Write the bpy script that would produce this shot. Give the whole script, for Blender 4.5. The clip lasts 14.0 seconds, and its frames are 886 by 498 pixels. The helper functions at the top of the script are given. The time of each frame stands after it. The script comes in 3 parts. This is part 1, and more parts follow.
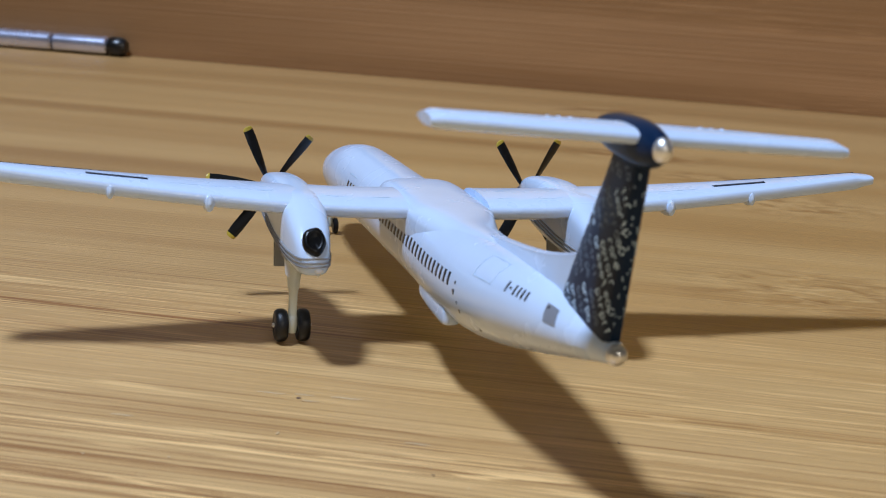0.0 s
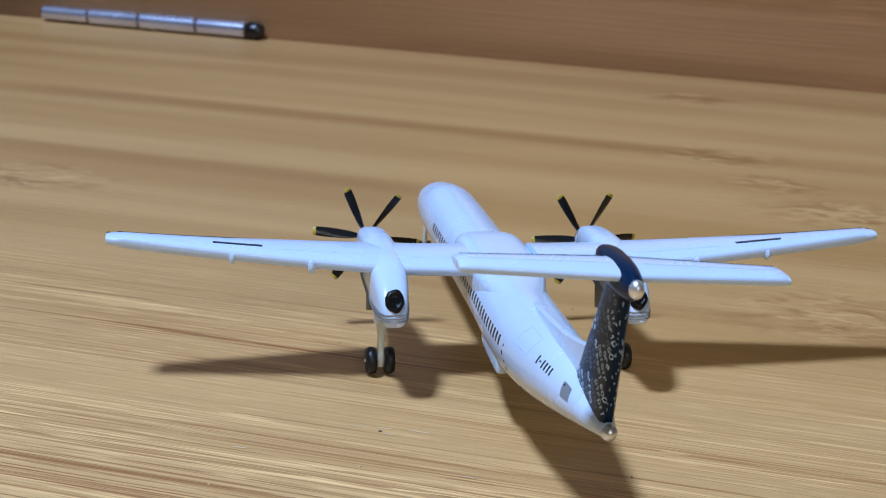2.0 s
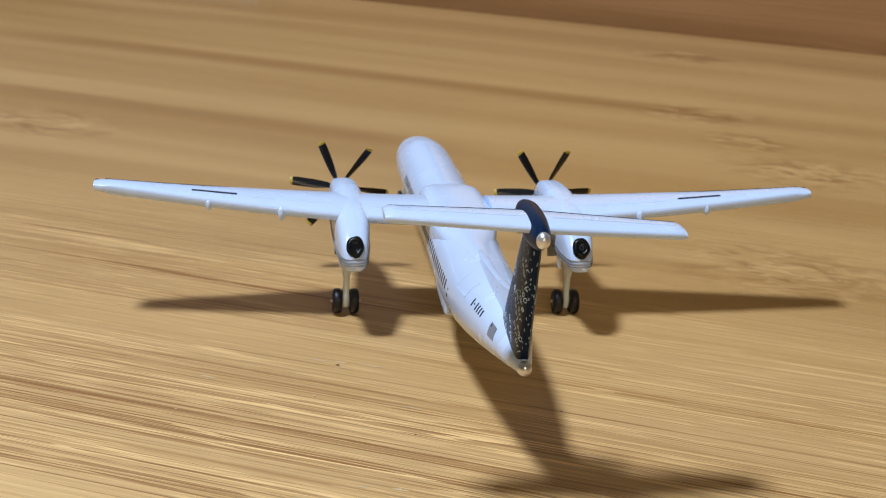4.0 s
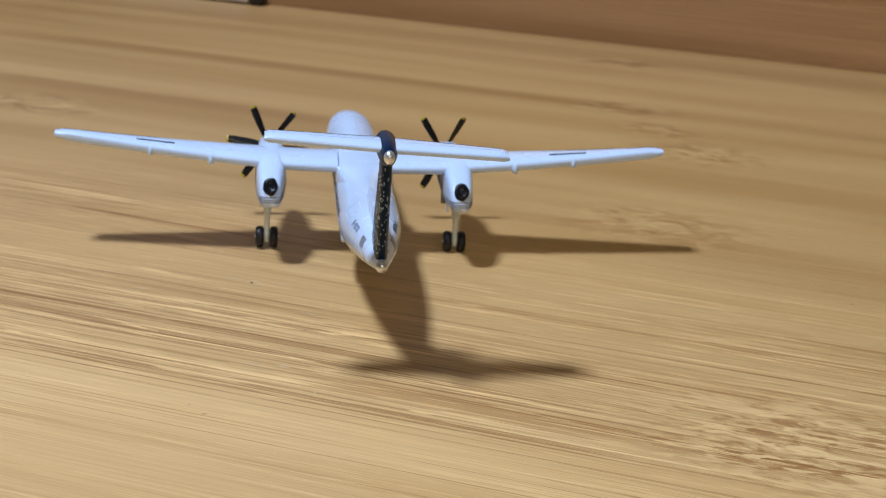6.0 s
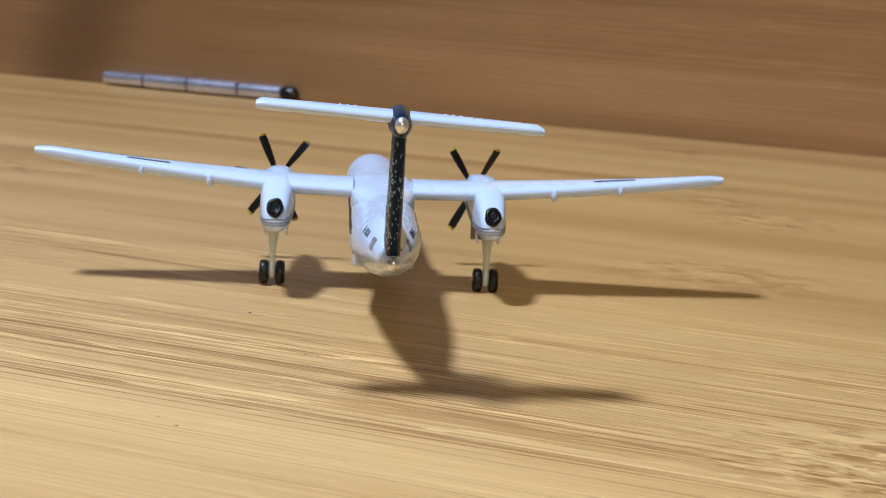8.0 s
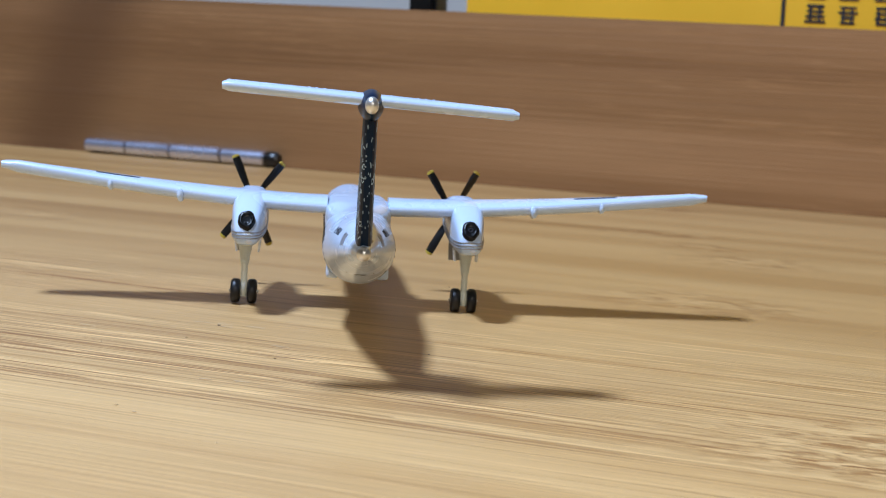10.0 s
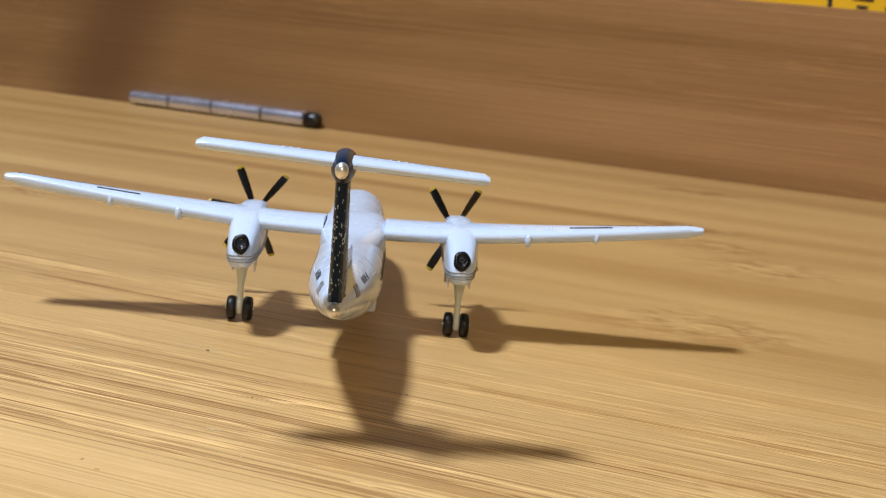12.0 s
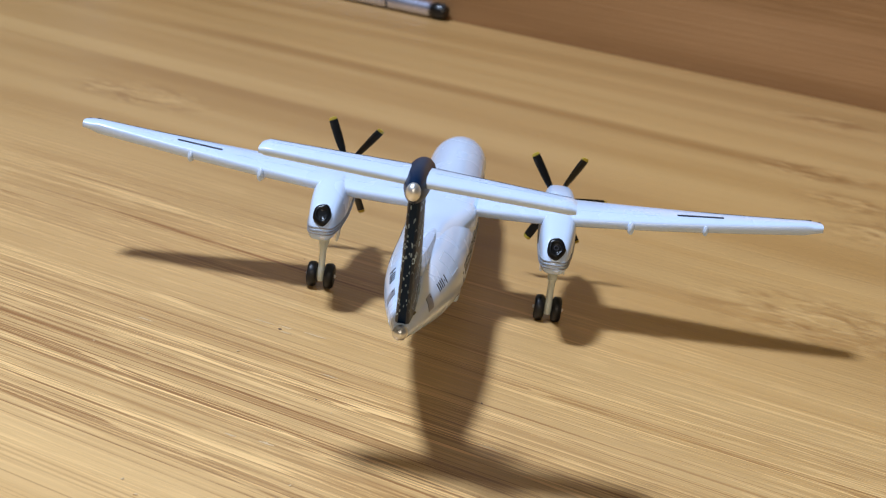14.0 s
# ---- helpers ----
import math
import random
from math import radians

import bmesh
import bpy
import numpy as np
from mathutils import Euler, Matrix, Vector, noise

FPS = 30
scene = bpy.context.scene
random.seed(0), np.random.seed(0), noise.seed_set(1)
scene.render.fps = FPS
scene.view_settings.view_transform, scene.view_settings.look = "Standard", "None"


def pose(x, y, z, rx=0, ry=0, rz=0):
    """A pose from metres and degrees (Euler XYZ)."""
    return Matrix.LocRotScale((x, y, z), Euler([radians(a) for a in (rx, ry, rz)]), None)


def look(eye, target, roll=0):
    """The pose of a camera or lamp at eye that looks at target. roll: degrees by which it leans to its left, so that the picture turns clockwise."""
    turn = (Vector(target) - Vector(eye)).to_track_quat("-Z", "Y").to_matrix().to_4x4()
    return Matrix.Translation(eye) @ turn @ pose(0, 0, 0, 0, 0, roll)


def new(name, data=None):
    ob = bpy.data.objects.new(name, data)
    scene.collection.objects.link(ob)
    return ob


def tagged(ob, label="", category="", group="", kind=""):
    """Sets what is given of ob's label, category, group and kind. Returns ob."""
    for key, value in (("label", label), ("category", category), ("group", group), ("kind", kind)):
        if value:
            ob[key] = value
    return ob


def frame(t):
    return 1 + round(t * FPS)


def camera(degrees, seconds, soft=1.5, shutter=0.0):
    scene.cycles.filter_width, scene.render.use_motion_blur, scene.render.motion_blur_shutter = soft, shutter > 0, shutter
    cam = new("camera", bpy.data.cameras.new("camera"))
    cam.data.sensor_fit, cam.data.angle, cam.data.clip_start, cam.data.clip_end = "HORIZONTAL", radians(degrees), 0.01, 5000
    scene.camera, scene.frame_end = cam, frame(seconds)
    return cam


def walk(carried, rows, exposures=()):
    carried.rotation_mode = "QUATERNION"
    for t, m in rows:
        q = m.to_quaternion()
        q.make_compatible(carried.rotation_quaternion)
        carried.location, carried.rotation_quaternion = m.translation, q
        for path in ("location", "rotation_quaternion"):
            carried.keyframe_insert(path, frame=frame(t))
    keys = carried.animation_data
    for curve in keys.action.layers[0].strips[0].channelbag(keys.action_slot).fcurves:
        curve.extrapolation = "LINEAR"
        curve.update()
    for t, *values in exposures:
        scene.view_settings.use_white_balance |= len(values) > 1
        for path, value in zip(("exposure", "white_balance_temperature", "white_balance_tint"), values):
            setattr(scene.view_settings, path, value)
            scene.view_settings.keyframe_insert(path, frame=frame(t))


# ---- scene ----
# ---------------------------------------------------------------- camera
cam = camera(31.1, 14.0, soft=1.0)
PATH = [
    (0, (-0.03038, -0.11326, 0.03531), (0.00730, 0.02764, 0.00025), 3.42),
    (0.5, (-0.03464, -0.12093, 0.03969), (0.00058, 0.02001, 0.00232), 2.81),
    (1, (-0.03440, -0.12573, 0.04536), (-0.00450, 0.01512, 0.00333), 2.51),
    (1.5, (-0.03116, -0.13019, 0.04986), (-0.00549, 0.01139, 0.00748), 2.33),
    (2, (-0.02884, -0.13483, 0.05565), (-0.00498, 0.00604, 0.00997), 2.27),
    (2.5, (-0.02653, -0.13813, 0.05582), (-0.00362, 0.00162, 0.00635), 2.40),
    (4.8, (-0.02032, -0.16271, 0.06553), (-0.00275, -0.02303, 0.01376), 3.00),
    (5, (-0.01975, -0.16827, 0.06659), (-0.00223, -0.02891, 0.01394), 3.13),
    (5.5, (-0.01562, -0.17781, 0.06443), (0.00122, -0.03757, 0.01395), 3.17),
    (6, (-0.00998, -0.18027, 0.05961), (0.00540, -0.03856, 0.01289), 3.08),
    (6.5, (-0.00427, -0.17371, 0.05616), (0.00965, -0.03026, 0.01461), 3.02),
    (7, (-0.00374, -0.16646, 0.04731), (0.00802, -0.02142, 0.01090), 2.97),
    (7.5, (-0.00473, -0.16332, 0.04303), (0.00578, -0.01730, 0.01032), 3.01),
    (7.7, (-0.00487, -0.16307, 0.04090), (0.00520, -0.01678, 0.00928), 2.90),
    (9.8, (-0.00381, -0.15934, 0.02618), (0.00655, -0.01101, 0.00635), 2.98),
    (10, (-0.00274, -0.16018, 0.02720), (0.00771, -0.01179, 0.00794), 2.93),
    (10.5, (0.00133, -0.16225, 0.02955), (0.01142, -0.01393, 0.00956), 3.10),
    (11, (0.00403, -0.16283, 0.03209), (0.01291, -0.01471, 0.01012), 3.45),
    (11.5, (0.00561, -0.16117, 0.03580), (0.01244, -0.01343, 0.01078), 3.98),
    (12, (0.00479, -0.15963, 0.03976), (0.00860, -0.01239, 0.01138), 4.49),
    (12.5, (0.00328, -0.15645, 0.04355), (0.00352, -0.00987, 0.01172), 5.10),
    (13, (0.00443, -0.14985, 0.04608), (0.00137, -0.00414, 0.01058), 5.78),
    (13.5, (0.00529, -0.14706, 0.04730), (-0.00023, -0.00250, 0.00768), 6.41),
    (14, (0.00807, -0.14601, 0.05158), (0.00025, -0.00312, 0.00662), 7.11),
]
EXPOSURES = [
    (0.0, -0.45, 6200, 10), (1.0, -0.41, 6200, 10), (1.5, -0.35, 5500, 9), (2.0, -0.41, 5500, 10), (2.5, -0.34, 6500, 10), (5.0, -0.38, 7050, 10),
    (5.5, -0.3, 8100, 10), (6.0, -0.4, 6350, 10), (6.5, -0.32, 5550, 10), (7.0, -0.22, 5500, 10), (7.5, -0.19, 6600, 10), (9.8, -0.11, 5950, 9),
    (11.0, -0.13, 5400, 9), (11.5, -0.13, 5950, 10), (12.0, -0.12, 7600, 10), (12.5, -0.13, 7000, 10), (13.0, -0.17, 6300, 10), (14.0, -0.2, 6550, 10),
]
walk(cam, [(t, look(eye, target, roll)) for t, eye, target, roll in PATH], EXPOSURES)
cam.data.dof.use_dof = True
cam.data.dof.focus_distance = 0.132
cam.data.dof.aperture_fstop = 118.0

# ---------------------------------------------------------------- light
CM = 0.01


def lamp(name, kind, m, energy, color, size):
    data = bpy.data.lights.new(name, kind)
    data.energy, data.color = energy, color
    if kind == "AREA":
        data.shape, data.size = "DISK", size
    ob = new(name, data)
    ob.matrix_world = m
    return ob


world = bpy.data.worlds.new("room_air")
world.use_nodes = True
world.node_tree.nodes["Background"].inputs[0].default_value = (1.0, 0.92, 0.80, 1)
world.node_tree.nodes["Background"].inputs[1].default_value = 0.022
scene.world = world
lamp("desk_lamp_light", "AREA", look((-0.186, -0.050, 0.50), (0.0, -0.040, 0.0)), 5.05, (0.605, 0.745, 1.0), 0.072)
lamp("room_light", "AREA", look((0.15, -1.85, 0.95), (0.0, 0.0, 0.0)), 8.6, (1.0, 0.88, 0.72), 0.9)


# ---------------------------------------------------------------- materials
def mat(name, color, rough=0.5, metal=0.0, coat=0.0):
    m = bpy.data.materials.new(name)
    m.use_nodes = True
    b = m.node_tree.nodes["Principled BSDF"]
    b.inputs["Base Color"].default_value = (*color, 1)
    b.inputs["Roughness"].default_value = rough
    b.inputs["Metallic"].default_value = metal
    b.inputs["Coat Weight"].default_value = coat
    return m


def nodes_of(m):
    return m.node_tree.nodes, m.node_tree.links, m.node_tree.nodes["Principled BSDF"]


def painted(name, color, rough, amount=0.06, bump=0.05, scale=900.0, coat=0.0, metal=0.0):
    """Paint with faint mottling, roughness variation and a fine orange-peel relief."""
    m = mat(name, color, rough, metal, coat)
    n, l, b = nodes_of(m)
    tc = n.new("ShaderNodeTexCoord")
    big = n.new("ShaderNodeTexNoise")
    big.inputs["Scale"].default_value, big.inputs["Detail"].default_value = scale * 0.25, 4
    fine = n.new("ShaderNodeTexNoise")
    fine.inputs["Scale"].default_value, fine.inputs["Detail"].default_value = scale * 2, 3
    l.new(tc.outputs["Object"], big.inputs["Vector"])
    l.new(tc.outputs["Object"], fine.inputs["Vector"])
    ramp = n.new("ShaderNodeValToRGB")
    ramp.color_ramp.elements[0].position, ramp.color_ramp.elements[1].position = 0.3, 0.75
    ramp.color_ramp.elements[0].color = (*[c * (1 - amount) for c in color], 1)
    ramp.color_ramp.elements[1].color = (*[min(1, c * (1 + amount * 0.5)) for c in color], 1)
    l.new(big.outputs["Fac"], ramp.inputs["Fac"])
    l.new(ramp.outputs["Color"], b.inputs["Base Color"])
    mr = n.new("ShaderNodeMapRange")
    mr.inputs["To Min"].default_value, mr.inputs["To Max"].default_value = rough * 0.8, min(1, rough * 1.25)
    l.new(big.outputs["Fac"], mr.inputs["Value"])
    l.new(mr.outputs["Result"], b.inputs["Roughness"])
    bp = n.new("ShaderNodeBump")
    bp.inputs["Strength"].default_value, bp.inputs["Distance"].default_value = bump, 0.0002
    l.new(fine.outputs["Fac"], bp.inputs["Height"])
    l.new(bp.outputs["Normal"], b.inputs["Normal"])
    return m


def bamboo(name, light, mid, dark, rough, fibre, knots=(), painted_shade=None, strips=False, streaks=()):
    """Bamboo: long soft bands, fine fibres along x, and a few leaf nodes at the given places (m)."""
    m = mat(name, mid, rough)
    n, l, b = nodes_of(m)
    tc = n.new("ShaderNodeTexCoord")

    def noise_of(scale, stretch, detail, distort=0.0, seed=0.0):
        mp = n.new("ShaderNodeMapping")
        mp.inputs["Scale"].default_value = stretch
        mp.inputs["Location"].default_value = (seed, seed * 0.37, seed * 0.11)
        t = n.new("ShaderNodeTexNoise")
        t.inputs["Scale"].default_value, t.inputs["Detail"].default_value = scale, detail
        t.inputs["Distortion"].default_value = distort
        l.new(tc.outputs["Object"], mp.inputs["Vector"])
        l.new(mp.outputs["Vector"], t.inputs["Vector"])
        return t.outputs["Fac"]

    def ramp_of(value, a, z, ca, cz):
        r = n.new("ShaderNodeValToRGB")
        r.color_ramp.elements[0].position, r.color_ramp.elements[1].position = a, z
        r.color_ramp.elements[0].color, r.color_ramp.elements[1].color = (*ca, 1), (*cz, 1)
        l.new(value, r.inputs["Fac"])
        return r.outputs["Color"]

    def mix(kind, fac, a, c):
        x = n.new("ShaderNodeMix")
        x.data_type, x.blend_type = "RGBA", kind
        if isinstance(fac, float):
            x.inputs["Factor"].default_value = fac
        else:
            l.new(fac, x.inputs["Factor"])
        for sock, v in ((x.inputs["A"], a), (x.inputs["B"], c)):
            if isinstance(v, tuple):
                sock.default_value = (*v, 1)
            else:
                l.new(v, sock)
        return x.outputs["Result"]

    bands = noise_of(1.0, (5, 110, 110), 2, 0.4)
    col = ramp_of(bands, 0.40, 0.60, mid, light)
    broad = noise_of(1.0, (9, 55, 55), 4, 0.6, 3.1)
    col = mix("MULTIPLY", 0.55, col, ramp_of(broad, 0.38, 0.62, (0.84, 0.78, 0.70), (1.03, 1.03, 1.03)))
    long_band = noise_of(1.0, (2.6, 48, 48), 2, 0.3, 9.4)
    col = mix("MULTIPLY", 0.6, col, ramp_of(long_band, 0.34, 0.64, (0.80, 0.73, 0.64), (1.08, 1.08, 1.07)))
    where = ramp_of(noise_of(1.0, (5, 26, 26), 2, 0.3, 7.9), 0.36, 0.60, (0.45, 0.45, 0.45), (1, 1, 1))
    if strips:
        # front lamellae are paler and more open-grained; light falloff is painted in too
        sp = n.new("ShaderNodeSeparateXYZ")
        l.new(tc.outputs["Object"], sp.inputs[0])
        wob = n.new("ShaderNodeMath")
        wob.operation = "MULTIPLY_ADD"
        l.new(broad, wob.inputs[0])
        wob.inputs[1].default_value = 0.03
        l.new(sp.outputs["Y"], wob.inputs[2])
        falloff = n.new("ShaderNodeMapRange")
        falloff.inputs["From Min"].default_value, falloff.inputs["From Max"].default_value = -0.02, 0.04
        l.new(wob.outputs[0], falloff.inputs["Value"])
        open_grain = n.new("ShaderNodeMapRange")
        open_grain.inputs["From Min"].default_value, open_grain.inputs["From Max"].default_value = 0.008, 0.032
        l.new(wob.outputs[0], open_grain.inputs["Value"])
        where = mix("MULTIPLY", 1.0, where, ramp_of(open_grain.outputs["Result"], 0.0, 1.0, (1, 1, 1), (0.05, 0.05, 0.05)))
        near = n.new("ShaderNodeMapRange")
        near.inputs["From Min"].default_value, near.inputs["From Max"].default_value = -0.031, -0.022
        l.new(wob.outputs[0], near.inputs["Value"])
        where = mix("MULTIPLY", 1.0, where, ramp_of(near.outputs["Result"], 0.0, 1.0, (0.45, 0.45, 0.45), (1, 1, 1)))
        # front lightened in colour beyond its own paleness, standing for stronger light
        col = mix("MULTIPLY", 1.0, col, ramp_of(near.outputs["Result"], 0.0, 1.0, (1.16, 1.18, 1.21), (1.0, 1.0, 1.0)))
        for u0, u1, v0, half, amount in streaks:
            # one long brown lamella edge, running out softly at both ends
            off = n.new("ShaderNodeMath")
            off.operation = "MULTIPLY_ADD"
            l.new(long_band, off.inputs[0])
            off.inputs[1].default_value = half * 2.2
            l.new(sp.outputs["Y"], off.inputs[2])
            gap = n.new("ShaderNodeMath")
            gap.operation = "SUBTRACT"
            l.new(off.outputs[0], gap.inputs[0])
            gap.inputs[1].default_value = v0 + half * 1.1
            size = n.new("ShaderNodeMath")
            size.operation = "ABSOLUTE"
            l.new(gap.outputs[0], size.inputs[0])
            across = n.new("ShaderNodeMapRange")
            across.interpolation_type = "SMOOTHSTEP"
            across.inputs["From Min"].default_value, across.inputs["From Max"].default_value = half * 0.15, half
            across.inputs["To Min"].default_value, across.inputs["To Max"].default_value = amount, 0.0
            l.new(size.outputs[0], across.inputs["Value"])
            along = n.new("ShaderNodeMath")
            along.operation = "SUBTRACT"
            l.new(sp.outputs["X"], along.inputs[0])
            along.inputs[1].default_value = (u0 + u1) / 2
            reach = n.new("ShaderNodeMath")
            reach.operation = "ABSOLUTE"
            l.new(along.outputs[0], reach.inputs[0])
            ends_of = n.new("ShaderNodeMapRange")
            ends_of.interpolation_type = "SMOOTHSTEP"
            ends_of.inputs["From Min"].default_value, ends_of.inputs["From Max"].default_value = (u1 - u0) * 0.3, (u1 - u0) * 0.55
            ends_of.inputs["To Min"].default_value, ends_of.inputs["To Max"].default_value = 1.0, 0.0
            l.new(reach.outputs[0], ends_of.inputs["Value"])
            both = n.new("ShaderNodeMath")
            both.operation = "MULTIPLY"
            l.new(across.outputs["Result"], both.inputs[0])
            l.new(ends_of.outputs["Result"], both.inputs[1])
            col = mix("MULTIPLY", both.outputs[0], col, (0.62, 0.50, 0.38))
        # back of the board darkened in its colour as the light falls off
        col = mix("MULTIPLY", 1.0, col, ramp_of(falloff.outputs["Result"], 0.0, 1.0, (1.0, 1.0, 1.0), (0.765, 0.715, 0.650)))
    def thin(value, half):
        """Thin lines where a stretched noise crosses its middle."""
        d = n.new("ShaderNodeMath")
        d.operation = "SUBTRACT"
        l.new(value, d.inputs[0])
        d.inputs[1].default_value = 0.5
        a = n.new("ShaderNodeMath")
        a.operation = "ABSOLUTE"
        l.new(d.outputs[0], a.inputs[0])
        r = n.new("ShaderNodeMapRange")
        r.inputs["From Min"].default_value, r.inputs["From Max"].default_value = half * 0.55, half
        r.inputs["To Min"].default_value, r.inputs["To Max"].default_value = 1.0, 0.0
        l.new(a.outputs[0], r.inputs["Value"])
        return r.outputs["Result"]

    lines = noise_of(1.0, (14, 2300, 2300), 4, 0.12, 5.3)
    fine = noise_of(1.0, (40, 5600, 5600), 3, 0.1, 1.7)
    pale = tuple(min(1, c * 1.5) for c in light)
    for value, weight, tint in ((thin(noise_of(1.0, (1.8, 560, 560), 2, 0.05, 21.3), 0.018), 0.88, dark), (thin(noise_of(1.0, (2.6, 760, 760), 2, 0.06, 24.9), 0.020), 0.75, dark), (thin(noise_of(1.0, (3.5, 1500, 1500), 2, 0.06, 42.3), 0.040), 0.6, dark),
                                (thin(noise_of(1.0, (5, 860, 860), 2, 0.06, 27.7), 0.015), 0.45, pale), (thin(noise_of(1.0, (30, 1300, 1300), 2, 0.1, 31.1), 0.034), 0.7, pale)):
        part_of = ramp_of(noise_of(1.0, (12, 190, 190), 3, 0.2, weight * 40), 0.46, 0.60, (0.05, 0.05, 0.05), (1, 1, 1))
        mask = mix("MULTIPLY", 1.0, where, mix("MULTIPLY", 1.0, part_of, value))
        col = mix("MIX", mix("MULTIPLY", 1.0, mask, (weight * fibre * 1.35, weight * fibre * 1.35, weight * fibre * 1.35)), col, tint)
    for value, lo, hi, weight, tint in ((lines, 0.56, 0.66, fibre * 0.22, dark), (noise_of(1.0, (120, 3300, 3300), 3, 0.1, 15.3), 0.57, 0.66, fibre * 0.5, pale), (fine, 0.52, 0.66, fibre * 0.25, dark)):
        mask = mix("MULTIPLY", 1.0, where, ramp_of(value, lo, hi, (0, 0, 0), (weight, weight, weight)))
        col = mix("MIX", mask, col, tint)
    for kx, ky, rx, ry in knots:
        mp = n.new("ShaderNodeMapping")
        mp.vector_type = "POINT"
        mp.inputs["Location"].default_value = (-kx / rx, -ky / ry, 0)
        mp.inputs["Scale"].default_value = (1 / rx, 1 / ry, 1)
        l.new(tc.outputs["Object"], mp.inputs["Vector"])
        ln = n.new("ShaderNodeVectorMath")
        ln.operation = "LENGTH"
        l.new(mp.outputs["Vector"], ln.inputs[0])
        nz = noise_of(1.0, (230, 620, 300) if ky < 0 else (150, 300, 200), 5, 1.6, kx * 31)
        mask = ramp_of(ln.outputs["Value"], 0.35, 1.05, (1, 1, 1), (0, 0, 0))
        spots = mix("MULTIPLY", 1.0, mask, ramp_of(nz, 0.47 if ky < 0 else 0.42, 0.60, (0, 0, 0), (1, 1, 1)))
        col = mix("MIX", mix("MULTIPLY", 1.0, spots, (0.70, 0.70, 0.70) if ky < 0 else (0.55, 0.55, 0.55)), col, dark if ky < 0 else tuple(c * 0.8 for c in dark))
        pale_of = 1.0 if ky < 0 else 0.35
        nz2 = noise_of(1.0, (190, 560, 260), 5, 1.2, kx * 57 + 2)
        spots2 = mix("MULTIPLY", 1.0, mask, ramp_of(nz2, 0.50, 0.60, (0, 0, 0), (1, 1, 1)))
        col = mix("MIX", mix("MULTIPLY", 1.0, spots2, (pale_of, pale_of, pale_of)), col, tuple(min(1, c * 1.18) for c in light))
    if painted_shade:
        cx, lean, half = painted_shade
        # uneven light along the rim put into colour: left darkened, right lightened
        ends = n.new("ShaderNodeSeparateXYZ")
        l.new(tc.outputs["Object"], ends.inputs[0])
        light_ramp = n.new("ShaderNodeMapRange")
        light_ramp.inputs["From Min"].default_value, light_ramp.inputs["From Max"].default_value = -0.2, 0.1
        l.new(ends.outputs["X"], light_ramp.inputs["Value"])
        col = mix("MULTIPLY", 1.0, col, ramp_of(light_ramp.outputs["Result"], 0.0, 1.0, (0.68, 0.68, 0.69), (1.26, 1.25, 1.18)))
        # soft leaning shadow, painted as a dark band into the rim's colour
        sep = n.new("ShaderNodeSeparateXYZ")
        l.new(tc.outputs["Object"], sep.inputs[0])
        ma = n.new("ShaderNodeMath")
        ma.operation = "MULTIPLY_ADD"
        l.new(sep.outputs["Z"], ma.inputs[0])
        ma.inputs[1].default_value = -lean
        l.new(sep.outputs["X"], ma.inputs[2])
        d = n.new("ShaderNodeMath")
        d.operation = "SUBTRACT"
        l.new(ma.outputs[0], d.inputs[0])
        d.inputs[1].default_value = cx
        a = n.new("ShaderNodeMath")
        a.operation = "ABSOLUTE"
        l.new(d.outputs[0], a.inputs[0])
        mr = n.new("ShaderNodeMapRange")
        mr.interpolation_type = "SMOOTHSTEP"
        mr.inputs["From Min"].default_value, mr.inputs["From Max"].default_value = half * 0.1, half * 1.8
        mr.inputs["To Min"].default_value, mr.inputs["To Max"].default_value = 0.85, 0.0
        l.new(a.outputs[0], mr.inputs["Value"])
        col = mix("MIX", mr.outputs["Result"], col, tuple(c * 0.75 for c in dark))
    l.new(col, b.inputs["Base Color"])
    rr = n.new("ShaderNodeMapRange")
    rr.inputs["To Min"].default_value, rr.inputs["To Max"].default_value = rough - 0.10, rough + 0.10
    l.new(bands, rr.inputs["Value"])
    l.new(rr.outputs["Result"], b.inputs["Roughness"])
    bp = n.new("ShaderNodeBump")
    bp.inputs["Strength"].default_value, bp.inputs["Distance"].default_value = 0.45, 0.0002
    l.new(lines, bp.inputs["Height"])
    l.new(bp.outputs["Normal"], b.inputs["Normal"])
    return m


WHITE = painted("white_model_paint", (0.60, 0.722, 0.905), 0.26, 0.03, 0.04, coat=0.3)
CREAM = painted("cream_white_paint", (0.74, 0.74, 0.72), 0.38, 0.05, 0.05)
NAVY = painted("navy_paint", (0.002, 0.015, 0.046), 0.32, 0.2, 0.05)
NAVY.node_tree.nodes["Principled BSDF"].inputs["Specular IOR Level"].default_value = 0.14
SILVER = painted("silver_metal", (0.85, 0.84, 0.81), 0.33, 0.12, 0.12, metal=0.9)
BLACK = painted("black_plastic", (0.005, 0.005, 0.005), 0.30, 0.3, 0.08)
SOOT = painted("gloss_black_paint", (0.003, 0.003, 0.003), 0.30, 0.3, 0.7, 420)
SOOT.node_tree.nodes["Principled BSDF"].inputs["Specular IOR Level"].default_value = 0.30
TYRE = painted("black_rubber", (0.006, 0.006, 0.007), 0.38, 0.3, 0.1)
YELLOW = painted("yellow_tip_paint", (0.58, 0.42, 0.05), 0.4, 0.15, 0.05)
STRUT = painted("pale_green_grey_paint", (0.76, 0.80, 0.72), 0.22, 0.08, 0.06)
DOOR = painted("grey_paint", (0.38, 0.37, 0.34), 0.5, 0.1, 0.06)
STRIPE = painted("grey_stripe_paint", (0.30, 0.30, 0.31), 0.35, 0.1, 0.03, metal=0.3)
